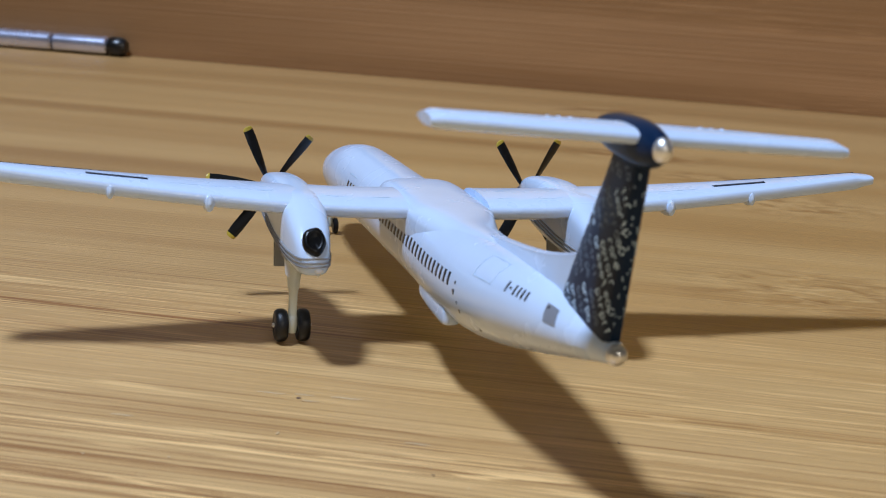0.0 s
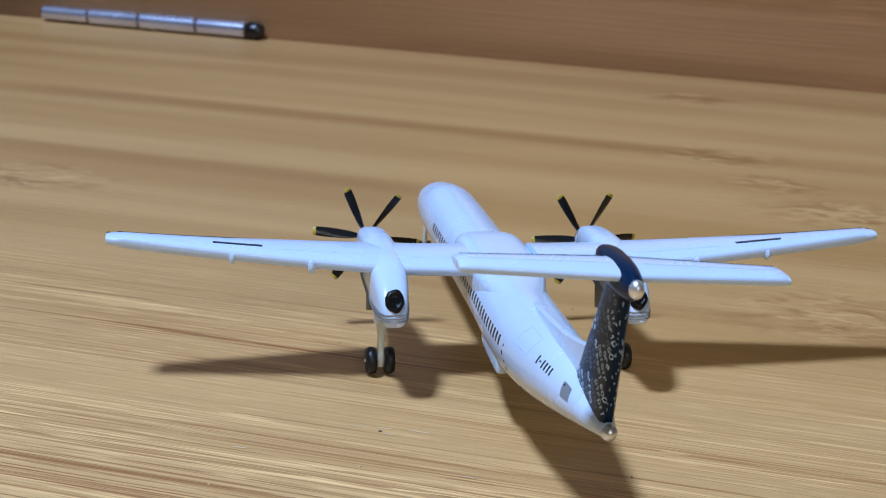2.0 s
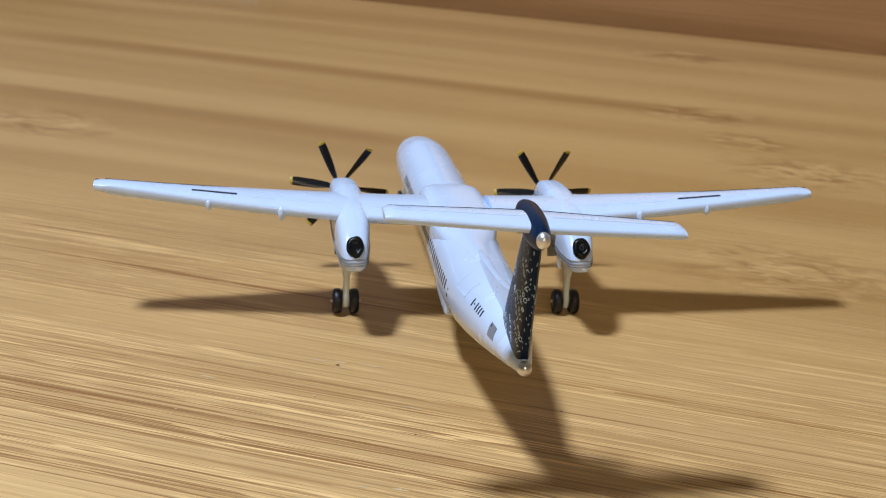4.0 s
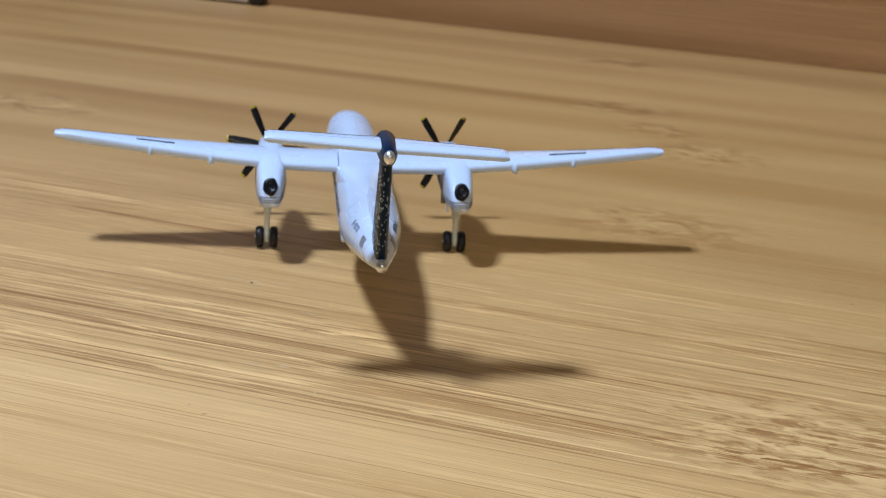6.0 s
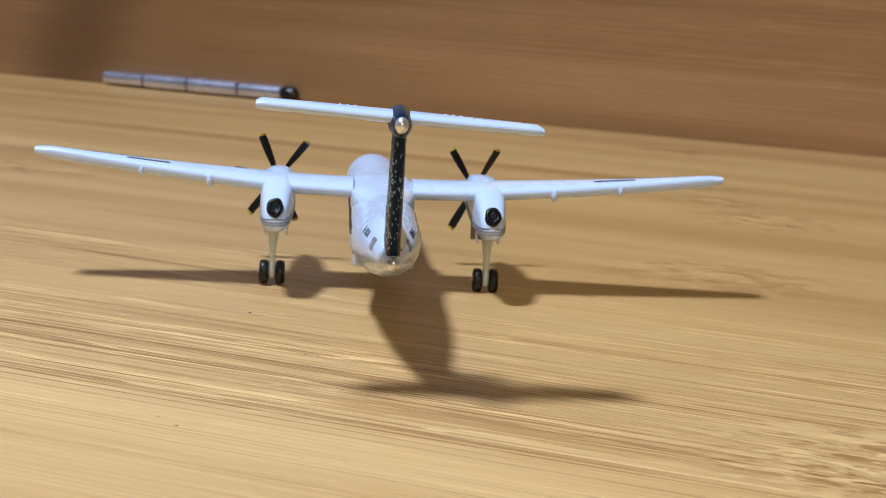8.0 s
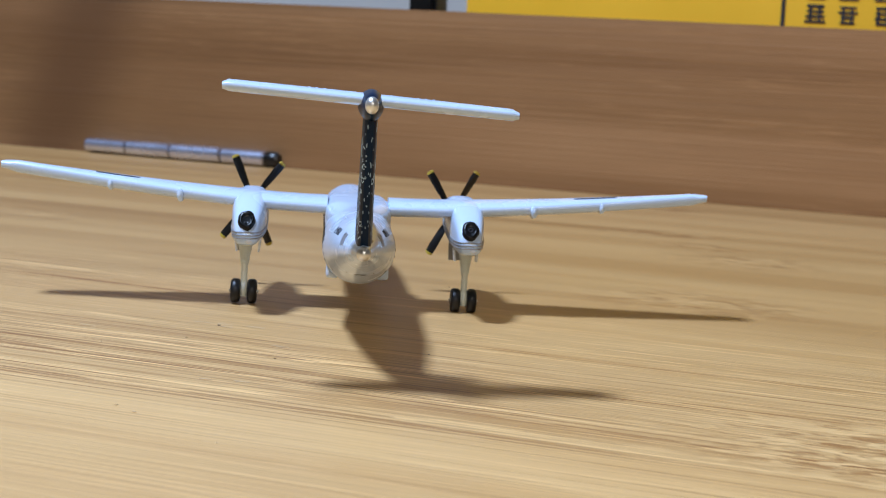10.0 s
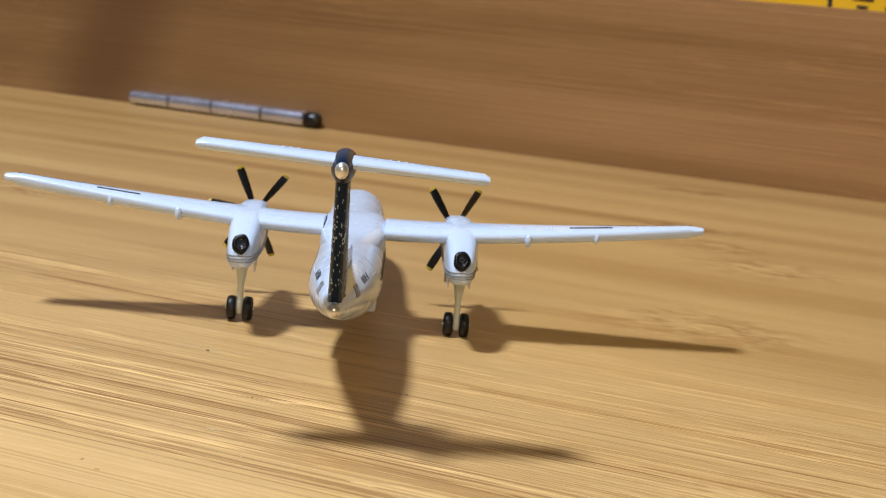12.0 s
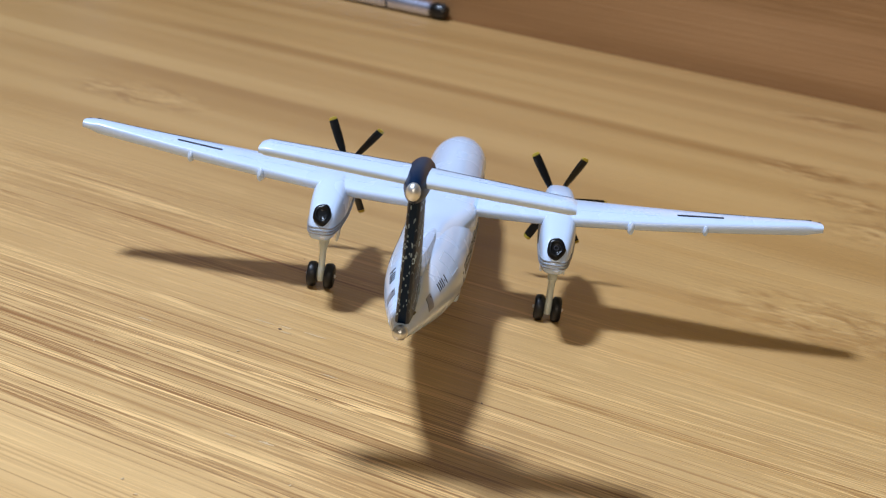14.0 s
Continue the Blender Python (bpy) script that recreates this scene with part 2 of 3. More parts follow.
GLASS = painted("dark_window_print", (0.009, 0.010, 0.013), 0.3, 0.2, 0.02)
GREY = painted("grey_print", (0.25, 0.26, 0.29), 0.4, 0.3, 0.02)
FAINT = painted("faint_grey_print", (0.55, 0.675, 0.80), 0.4, 0.1, 0.02)
SLOT = painted("dark_blue_slot", (0.02, 0.024, 0.04), 0.7, 0.1, 0.02)
NAVL = painted("dark_red_lamp", (0.09, 0.03, 0.02), 0.3, 0.2, 0.02)
DIM = painted("faint_blue_grey_print", (0.16, 0.21, 0.27), 0.5, 0.2, 0.03)
CHIP = painted("worn_edge_paint", (0.30, 0.40, 0.50), 0.5, 0.2, 0.03)
PALE = painted("pale_grey_print", (0.58, 0.76, 0.95), 0.5, 0.15, 0.03)
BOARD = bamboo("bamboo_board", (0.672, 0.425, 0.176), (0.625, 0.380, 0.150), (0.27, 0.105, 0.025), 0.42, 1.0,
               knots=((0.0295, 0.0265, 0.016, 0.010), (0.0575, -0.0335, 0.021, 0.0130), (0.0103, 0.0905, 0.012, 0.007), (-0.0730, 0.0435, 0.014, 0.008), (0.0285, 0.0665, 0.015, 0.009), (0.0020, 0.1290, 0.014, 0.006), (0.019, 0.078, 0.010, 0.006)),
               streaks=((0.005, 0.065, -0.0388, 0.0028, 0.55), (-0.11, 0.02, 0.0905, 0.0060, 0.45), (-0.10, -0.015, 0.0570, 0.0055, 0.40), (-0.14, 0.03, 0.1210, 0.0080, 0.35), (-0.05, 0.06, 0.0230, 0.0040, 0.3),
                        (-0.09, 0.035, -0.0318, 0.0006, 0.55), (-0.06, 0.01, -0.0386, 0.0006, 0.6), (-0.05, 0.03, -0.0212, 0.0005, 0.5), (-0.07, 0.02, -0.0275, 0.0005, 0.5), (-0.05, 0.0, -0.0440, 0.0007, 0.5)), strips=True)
RIM = bamboo("bamboo_rim", (0.35, 0.186, 0.076), (0.285, 0.146, 0.055), (0.155, 0.070, 0.024), 0.5, 0.24, painted_shade=(-0.1385, 0.33, 0.0110))
SCRATCH = painted("pale_bare_fibre", (0.70, 0.50, 0.27), 0.5, 0.2, 0.2)
CRUMB = painted("dark_crumb", (0.15, 0.085, 0.05), 0.7, 0.3, 0.3)
PAPER_Y = painted("yellow_card", (0.92, 0.50, 0.015), 0.5, 0.06, 0.03, 200)
INK = painted("black_ink", (0.03, 0.025, 0.02), 0.6, 0.2, 0.02)
TABLE = painted("grey_table_laminate", (0.45, 0.43, 0.40), 0.5, 0.08, 0.05, 120)
PLASTER = painted("room_plaster", (0.62, 0.60, 0.57), 0.85, 0.06, 0.2, 60)
CHROME = painted("brushed_steel", (0.66, 0.69, 0.86), 0.26, 0.1, 0.04, metal=0.9)
DARKMETAL = painted("dark_steel", (0.10, 0.10, 0.12), 0.35, 0.2, 0.04, metal=0.8)


# ---------------------------------------------------------------- mesh helpers (all lengths in cm)
def part(name, bm, material, parent=None, label="", smooth=True):
    """Links a bmesh, drawn in cm, as one mesh object under a thing or part."""
    bmesh.ops.recalc_face_normals(bm, faces=bm.faces)
    me = bpy.data.meshes.new(name)
    bm.to_mesh(me)
    bm.free()
    me.transform(Matrix.Scale(CM, 4))
    me.materials.append(material)
    if smooth:
        me.polygons.foreach_set("use_smooth", [True] * len(me.polygons))
        me.set_sharp_from_angle(angle=radians(42))
    ob = new(name, me)
    if parent:
        ob.parent = parent
    if label:
        ob["label"] = label
    return ob


def loft(rings, cap=True):
    bm = bmesh.new()
    rows = [[bm.verts.new(p) for p in ring] for ring in rings]
    for a, b in zip(rows, rows[1:]):
        k = len(a)
        for i in range(k):
            bm.faces.new((a[i], a[(i + 1) % k], b[(i + 1) % k], b[i]))
    if cap:
        bm.faces.new(rows[0])
        bm.faces.new(rows[-1])
    return bm


def box(x0, x1, y0, y1, z0, z1, bevel=0.0, m=None):
    bm = bmesh.new()
    bmesh.ops.create_cube(bm, size=1)
    bmesh.ops.transform(bm, matrix=Matrix.Translation(((x0 + x1) / 2, (y0 + y1) / 2, (z0 + z1) / 2)) @ Matrix.Diagonal((x1 - x0, y1 - y0, z1 - z0, 1)), verts=bm.verts)
    if bevel:
        bmesh.ops.bevel(bm, geom=bm.edges[:], offset=bevel, segments=2, affect="EDGES")
    if m:
        bmesh.ops.transform(bm, matrix=m, verts=bm.verts)
    return bm


def ball(c, r, squash=(1, 1, 1)):
    bm = bmesh.new()
    bmesh.ops.create_uvsphere(bm, u_segments=20, v_segments=12, radius=1)
    bmesh.ops.transform(bm, matrix=Matrix.Translation(c) @ Matrix.Diagonal((r * squash[0], r * squash[1], r * squash[2], 1)), verts=bm.verts)
    return bm


def spun(profile, axis="X", at=(0, 0, 0), k=28):
    """A body of revolution from (along, radius) pairs."""
    rings = []
    for a, r in profile:
        ring = []
        for i in range(k):
            c, s = math.cos(2 * math.pi * i / k) * r, math.sin(2 * math.pi * i / k) * r
            p = (a, c, s) if axis == "X" else (c, a, s) if axis == "Y" else (c, s, a)
            ring.append(Vector(p) + Vector(at))
        rings.append(ring)
    return loft(rings)


def smooth_rows(rows, steps):
    """Catmull-Rom between rows of numbers."""
    out = []
    for i in range(len(rows) - 1):
        p = [np.array(rows[max(0, min(len(rows) - 1, j))], float) for j in (i - 1, i, i + 1, i + 2)]
        for s in range(steps):
            t = s / steps
            out.append(0.5 * (2 * p[1] + (p[2] - p[0]) * t + (2 * p[0] - 5 * p[1] + 4 * p[2] - p[3]) * t * t + (3 * p[1] - p[0] - 3 * p[2] + p[3]) * t ** 3))
    out.append(np.array(rows[-1], float))
    return out


def thing(name, label, category, at=(0, 0, 0), group="", turn=0.0):
    ob = new(name)
    ob.matrix_basis = Matrix.Translation(Vector(at) * CM) @ Matrix.Rotation(radians(turn), 4, "Z")
    return tagged(ob, label, category, group)


# ---------------------------------------------------------------- setting
TURN = -24.3
RIM_Y = 14.80
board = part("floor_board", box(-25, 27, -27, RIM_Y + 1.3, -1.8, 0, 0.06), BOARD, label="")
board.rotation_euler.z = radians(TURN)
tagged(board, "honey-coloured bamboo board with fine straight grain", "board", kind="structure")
bm = box(-16.85, 27, RIM_Y, RIM_Y + 1.2, 0.004, 3.335)
bmesh.ops.bevel(bm, geom=[e for e in bm.edges if min(v.co.z for v in e.verts) > 3], offset=0.12, segments=4, affect="EDGES")
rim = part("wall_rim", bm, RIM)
rim.rotation_euler.z = radians(TURN)
tagged(rim, "brown bamboo rim standing along the back of the board", "rim", kind="structure")
table = part("ground_table", box(-90, 90, -60, 51.9, -4.8, -1.82, 0.2), TABLE)
tagged(table, "plain grey table top under the bamboo board", "table top", kind="structure")
for lx in (-84, 84):
    for ly in (-54, 46):
        part("table_leg", box(lx - 2.5, lx + 2.5, ly - 2.5, ly + 2.5, -75, -4.78, 0.3), TABLE, table)
for nm, bx in (("wall_north", (-160, 160, 52, 58, -75, 165)), ("wall_south", (-160, 160, -208, -202, -75, 165)), ("wall_east", (160, 166, -208, 52, -75, 165)),
               ("wall_west", (-166, -160, -208, 52, -75, 165)), ("floor", (-166, 166, -208, 52, -81, -75)), ("ceiling", (-166, 166, -208, 52, 230, 236))):
    x0, x1, y0, y1, z0, z1 = bx
    w = part(nm, box(x0, x1, y0, y1, z0, 230 if nm.startswith("wall") else z1), PLASTER, smooth=False)
    tagged(w, "plain pale grey plastered room surface", nm.split("_")[0], kind="structure")

# ---------------------------------------------------------------- model aircraft
plane = thing("model_aircraft", "white die-cast turboprop airliner model with navy tail, standing on its wheels", "model aircraft", (-0.03, 0, 0))
plane.rotation_euler.y = radians(0.3)
SKEW = -0.021  # the nose is bent slightly to one side


def skew(p):
    """The body's slight lean to one side, and its rise towards the tail."""
    x, y, z = p
    aft = min(1.0, max(0.0, (-1.5 - y) / 1.3))
    return Vector((x + SKEW * max(0.0, y), y, z + 0.028 * max(0.0, -0.8 - y) + 0.048 * aft * max(0.0, z - 1.1)))


# body sections: y, centre z, half width, half height above, half height below
BODY = smooth_rows([(3.84, 0.60, 0.02, 0.02, 0.02), (3.79, 0.605, 0.10, 0.09, 0.08), (3.62, 0.63, 0.185, 0.165, 0.160), (3.3, 0.67, 0.252, 0.235, 0.245), (2.95, 0.705, 0.292, 0.275, 0.29),
                    (2.6, 0.725, 0.312, 0.295, 0.312), (1.5, 0.745, 0.324, 0.307, 0.325), (0.4, 0.762, 0.335, 0.328, 0.335), (-0.2, 0.77, 0.34, 0.34, 0.34), (-0.9, 0.77, 0.34, 0.34, 0.34), (-1.5, 0.79, 0.335, 0.335, 0.33),
                    (-2.1, 0.84, 0.30, 0.31, 0.285), (-2.7, 0.90, 0.235, 0.245, 0.215), (-3.2, 0.945, 0.16, 0.165, 0.145), (-3.55, 0.972, 0.095, 0.095, 0.09), (-3.72, 0.98, 0.06, 0.06, 0.06)], 4)


def body_row(y):
    ys = np.array([r[0] for r in BODY])[::-1]
    return [float(np.interp(y, ys, np.array([r[i] for r in BODY])[::-1])) for i in range(1, 5)]


def body_at(y, ang, out=0.0):
    """A place on the body's skin; ang in degrees from straight up, to the right."""
    zc, hw, hu, hd = body_row(y)
    a = radians(ang)
    s, c = math.sin(a), math.cos(a)
    return skew((s * (hw + out), y, zc + c * ((hu if c > 0 else hd) + out)))


body = part("fuselage", loft([[skew((math.sin(a) * hw, y, zc + math.cos(a) * (hu if math.cos(a) > 0 else hd))) for a in np.linspace(0, 2 * math.pi, 40, endpoint=False)] for y, zc, hw, hu, hd in BODY]), WHITE, plane)


def skin_patch(name, y0, y1, a0, a1, material, parent, out=0.004, ny=2, na=3, slant=0.0, label=""):
    """A thin printed patch that follows the body's skin."""
    bm = bmesh.new()
    layers = []
    for o in (out, out - 0.012):
        layers.append([[bm.verts.new(body_at(y0 + (y1 - y0) * j / ny + slant * i / na, a0 + (a1 - a0) * i / na, o)) for i in range(na + 1)] for j in range(ny + 1)])
    top, low = layers
    for j in range(ny):
        for i in range(na):
            bm.faces.new((top[j][i], top[j][i + 1], top[j + 1][i + 1], top[j + 1][i]))
            bm.faces.new((low[j][i], low[j + 1][i], low[j + 1][i + 1], low[j][i + 1]))
    edge = [(0, i) for i in range(na)] + [(j, na) for j in range(ny)] + [(ny, i) for i in range(na, 0, -1)] + [(j, 0) for j in range(ny, 0, -1)]
    for p, q in zip(edge, edge[1:] + edge[:1]):
        bm.faces.new((top[p[0]][p[1]], top[q[0]][q[1]], low[q[0]][q[1]], low[p[0]][p[1]]))
    return part(name, bm, material, parent, label)


# dorsal fairing: the raised box over the wing that thins into a spine before the fin
SPINE = smooth_rows([(1.03, 0.15, 0.80, 1.03), (0.88, 0.29, 0.78, 1.08), (0.58, 0.325, 0.76, 1.11), (-0.17, 0.33, 0.76, 1.115), (-0.38, 0.305, 0.76, 1.115), (-0.70, 0.245, 0.78, 1.115),
                     (-1.1, 0.19, 0.82, 1.125), (-1.6, 0.13, 0.87, 1.135), (-2.3, 0.07, 0.92, 1.14)], 3)
rings = []
for y, hw, zb, zt in SPINE:
    ring = []
    ex = float(np.interp(y, [-0.9, -0.3], [1.0, 0.52]))
    for a in np.linspace(0, 2 * math.pi, 40, endpoint=False):
        s, c = math.sin(a), math.cos(a)
        ring.append(skew((math.copysign(abs(s) ** ex, s) * hw, y, (zb + zt) / 2 + math.copysign(abs(c) ** ex, c) * (zt - zb) / 2)))
    rings.append(ring)
part("dorsal_fairing", loft(rings), WHITE, plane)


# wing: x, leading edge y, trailing edge y, middle z, thickness
def wing_z(x):
    return 1.03 + 0.255 * max(0.0, (x - 0.6) / 2.95) ** 1.35


def section(x, le, te, z, th, te_th, k=9, low_side=0.60):
    """A closed aerofoil ring with a blunt trailing edge."""
    c = le - te
    pts = []
    for i in range(k + 1):
        f = 0.5 - 0.5 * math.cos(math.pi * i / k)
        h = th * 2.2 * math.sqrt(f) * (1 - f) ** 0.8 + te_th * f
        pts.append((f, h))
    pts = pts[:-2] + [(0.965, pts[-1][1] * 1.0), (0.988, pts[-1][1] * 0.78), (1.0, pts[-1][1] * 0.35)]
    up = [Vector((x, le - f * c, z + h * 0.62)) for f, h in pts]
    low = [Vector((x, le - f * c, z - h * low_side)) for f, h in reversed(pts[1:])]
    return up + low


def wing_row(x):
    xs = [0.0, 0.3, 1.09, 2.0, 2.9, 3.50, 3.56]
    le = float(np.interp(x, xs, [0.59, 0.59, 0.57, 0.45, 0.31, 0.22, 0.18]))
    te = float(np.interp(x, xs, [-0.19, -0.19, -0.18, -0.135, -0.07, -0.025, -0.01]))
    th = float(np.interp(x, xs, [0.12, 0.12, 0.115, 0.095, 0.074, 0.062, 0.035]))
    return le, te, wing_z(x), th


def wing_top(x, y, out=0.006):
    le, te, z, th = wing_row(abs(x))
    f = (le - y) / (le - te)
    h = th * 2.2 * math.sqrt(f) * (1 - f) ** 0.8 + 0.075 * f
    return Vector((x, y, z + h * 0.62 + out))


for side in (-1, 1):
    xs = [0.31, 0.5, 0.8, 1.09, 1.4, 1.7, 2.0, 2.3, 2.6, 2.9, 3.2, 3.4, 3.48, 3.53, 3.555]
    rings = [section(side * x, *wing_row(x), 0.075 if x < 3.45 else 0.045) for x in xs]
    wing = part("wing", loft(rings), WHITE, plane)
    boots = []
    for x in (0.36, 0.6, 0.9, 1.3, 1.7, 2.1, 2.5, 2.9, 3.3, 3.46):
        le, te, z, th = wing_row(x)
        back = 0.05 if x < 2.4 else 0.26
        top = [wing_top(side * x, le - (le - te) * back * f, 0.003) for f in (1.0, 0.6, 0.3, 0.1, 0.01)]
        boots.append(top + [Vector((side * x, le + 0.005, z)), Vector((side * x, le - 0.01, z - th * 0.25)), Vector((side * x, le - 0.06, z))])
    part("leading_edge_boot", loft(boots), BLACK, wing, "black de-icing strip along the leading edge")
    # spoiler slot
    xa, xb = 2.195, 2.63
    bm = bmesh.new()
    top, low = [], []
    for i in range(7):
        x = side * (xa + (xb - xa) * i / 6)
        top.append([bm.verts.new(wing_top(x, 0.065)), bm.verts.new(wing_top(x, 0.035))])
        low.append([bm.verts.new(wing_top(x, 0.065, -0.01)), bm.verts.new(wing_top(x, 0.035, -0.01))])
    for i in range(6):
        bm.faces.new((top[i][0], top[i][1], top[i + 1][1], top[i + 1][0]))
        for j in (0, 1):
            bm.faces.new((top[i][j], low[i][j], low[i + 1][j], top[i + 1][j]))
    part("spoiler_slot", bm, SLOT, wing, "dark recessed line")
    # flap hinge fairings
    for x, y, r in ((1.77, -0.115, 0.052), (2.465, -0.08, 0.042)):
        z = wing_z(x) - 0.035
        bm = spun([(-0.15 * r / 0.045, 0.004), (-0.13 * r / 0.045, r * 0.75), (-0.04, r), (0.1, r * 0.9), (0.22, r * 0.25), (0.25, 0.003)], "Y", (0, 0, 0), 14)
        bmesh.ops.transform(bm, matrix=Matrix.Translation((side * x, y + 0.09, z + 0.012)) @ Matrix.Diagonal((0.8, 1, 1.5, 1)), verts=bm.verts)
        part("flap_fairing", bm, WHITE, wing)
    part("navigation_light", ball((side * 3.535, 0.175, wing_z(3.53) + 0.015), 0.022, (1, 1.4, 0.8)), NAVL, wing, "small dark red-brown lamp at the wing tip")
    # flap joint lines
    for x0, x1, y in ((0.42, 0.93, -0.01), (1.27, 2.05, 0.01)):
        bm = bmesh.new()
        prev = None
        for i in range(7):
            x = side * (x0 + (x1 - x0) * i / 6)
            row = [bm.verts.new(wing_top(x, y + d, o)) for d, o in ((0.005, -0.006), (0.005, 0.0015), (-0.005, 0.0015), (-0.005, -0.006))]
            if prev:
                for j in range(3):
                    bm.faces.new((prev[j], prev[j + 1], row[j + 1], row[j]))
            prev = row
        part("flap_joint", bm, FAINT, wing)

# nacelles: y, centre z, half width, half height
NAC = smooth_rows([(1.12, 0.925, 0.085, 0.085), (1.08, 0.925, 0.115, 0.12), (0.9, 0.92, 0.145, 0.175), (0.5, 0.915, 0.165, 0.225), (0.1, 0.905, 0.174, 0.235), (-0.15, 0.90, 0.172, 0.235),
                   (-0.38, 0.87, 0.160, 0.21), (-0.54, 0.835, 0.142, 0.175), (-0.65, 0.80, 0.124, 0.135), (-0.71, 0.77, 0.104, 0.095), (-0.745, 0.745, 0.075, 0.055), (-0.755, 0.735, 0.03, 0.02)], 3)
NAC_Y = 0.08  # the engines sit this much further forward


def nac_ring(x, y, zc, hw, hh, grow=0.0, k=32):
    ring = []
    for a in np.linspace(0, 2 * math.pi, k, endpoint=False):
        s, c = math.sin(a), math.cos(a)
        ring.append(skew((x + math.copysign(abs(s) ** 0.6, s) * (hw + grow), y + NAC_Y, zc + math.copysign(abs(c) ** 0.6, c) * (hh + grow))))
    return ring


def nac_row(y):
    ys = np.array([r[0] for r in NAC])[::-1]
    return [float(np.interp(y, ys, np.array([r[i] for r in NAC])[::-1])) for i in range(1, 4)]


def blade(angle):
    """One propeller blade with a slight twist; returns the black part and the tip."""
    out = []
    for r0, r1 in ((0.075, 0.497), (0.497, 0.525)):
        rings = []
        for i in range(7):
            r = r0 + (r1 - r0) * i / 6
            w = float(np.interp(r, [0.07, 0.14, 0.25, 0.46, 0.51, 0.525], [0.024, 0.042, 0.050, 0.048, 0.042, 0.026]))
            tw = radians(float(np.interp(r, [0.07, 0.525], [58, 20])))
            ring = []
            for a in np.linspace(0, 2 * math.pi, 10, endpoint=False):
                u, v = math.cos(a) * w, math.sin(a) * 0.010
                p = Vector((u * math.cos(tw) - v * math.sin(tw), u * math.sin(tw) + v * math.cos(tw), r))
                ring.append(Matrix.Rotation(radians(angle), 4, "Y") @ p)
            rings.append(ring)
        out.append(loft(rings))
    return out


def moved(bm, v):
    bmesh.ops.translate(bm, vec=Vector(v), verts=bm.verts)
    return bm


for side, spin, prop_z in ((-1, -23, 0.92), (1, -32, 0.885)):
    x = side * 1.09 + 0.008
    nac = part("nacelle", loft([nac_ring(x, *r) for r in NAC]), WHITE, plane)
    # exhaust: dark raised lip with a hole
    tilt = Matrix.Translation((x, -0.672 + NAC_Y, 0.905)) @ Matrix.Rotation(radians(-36), 4, "X")
    bm = spun([(0.10, 0.07), (0.0, 0.090), (-0.018, 0.089), (-0.034, 0.080), (-0.042, 0.068), (-0.044, 0.058), (-0.040, 0.050), (-0.033, 0.044), (-0.031, 0.020), (-0.031, 0.003)], "Y", (0, 0, 0), 28)
    for vert in bm.verts:
        turn_at = math.atan2(vert.co.z, vert.co.x)
        k = 1 + 0.025 * math.sin(3 * turn_at + side) + 0.03 * math.sin(5 * turn_at + 2)
        vert.co.x, vert.co.z = vert.co.x * k, vert.co.z * k
    bmesh.ops.transform(bm, matrix=tilt @ Matrix.Diagonal((0.95, 1, 1.2, 1)), verts=bm.verts)
    ex = part("exhaust", bm, SOOT, nac, "hollow black exhaust outlet with uneven paint")
    if side > 0:
        bm = spun([(-0.020, 0.014), (-0.034, 0.015), (-0.037, 0.018), (-0.037, 0.022), (-0.034, 0.025), (-0.020, 0.026)], "Y", (0, 0, 0), 18)
        bmesh.ops.transform(bm, matrix=tilt, verts=bm.verts)
        part("exhaust_pipe", bm, DARKMETAL, ex, "dark metal pipe inside the outlet")
    # three stripes round the underside
    for n_stripe in range(3):
        paths = []
        for sx in (-1, 1):
            side_path = []
            y_end, z_end = ((-0.742, 0.800), (-0.7505, 0.772), (-0.7538, 0.744))[n_stripe]
            for y in list(np.linspace(0.95, -0.62, 24)) + list(np.linspace(-0.64, y_end, 16)):
                zc, hw, hh = nac_row(y)
                z = float(np.interp(y, [y_end, -0.45, 0.0, 0.95], [z_end, 0.795 - 0.03 * n_stripe, 0.812 - 0.032 * n_stripe, 0.90 - 0.034 * n_stripe]))
                q = min(0.999, abs(z - zc) / hh) ** (1 / 0.6)
                side_path.append(skew((x + sx * (math.sqrt(1 - q * q) ** 0.6) * (hw + 0.003), y + NAC_Y, z)))
            paths.append(side_path)
        line = paths[0] + paths[1][::-1]
        rings = []
        for i, p in enumerate(line):
            d = (line[min(i + 1, len(line) - 1)] - line[max(i - 1, 0)]).normalized()
            out = d.cross(Vector((0, 0, 1))).normalized()
            rings.append([p + out * math.cos(a) * 0.007 + Vector((0, 0, math.sin(a) * 0.0075)) for a in np.linspace(0, 2 * math.pi, 6, endpoint=False)])
        part("stripe", loft(rings), STRIPE, nac, "thin silver-grey stripe")
    # tail block with the small lamp
    part("nacelle_tip", box(x + 0.03 - 0.03, x + 0.03 + 0.03, -0.768 + NAC_Y, -0.70 + NAC_Y, 0.695, 0.735, 0.012), CREAM, nac)
    # propeller
    prop = part("propeller", spun([(1.10, 0.10), (1.16, 0.098), (1.26, 0.08), (1.34, 0.05), (1.38, 0.015), (1.383, 0.002)], "Y", (x + SKEW * 1.2 - 0.02, 0.05, prop_z), 24), WHITE, plane, "white spinner with six black blades")
    for n_blade in range(6):
        a, tip = blade(spin + 60 * n_blade)
        part("blade", moved(a, (x + SKEW * 1.2 - 0.02, 1.25, prop_z)), BLACK, prop, "black blade")
        part("blade_tip", moved(tip, (x + SKEW * 1.2 - 0.02, 1.25, prop_z)), YELLOW, prop, "yellow blade tip")
    # main gear
    gx = side * 1.115
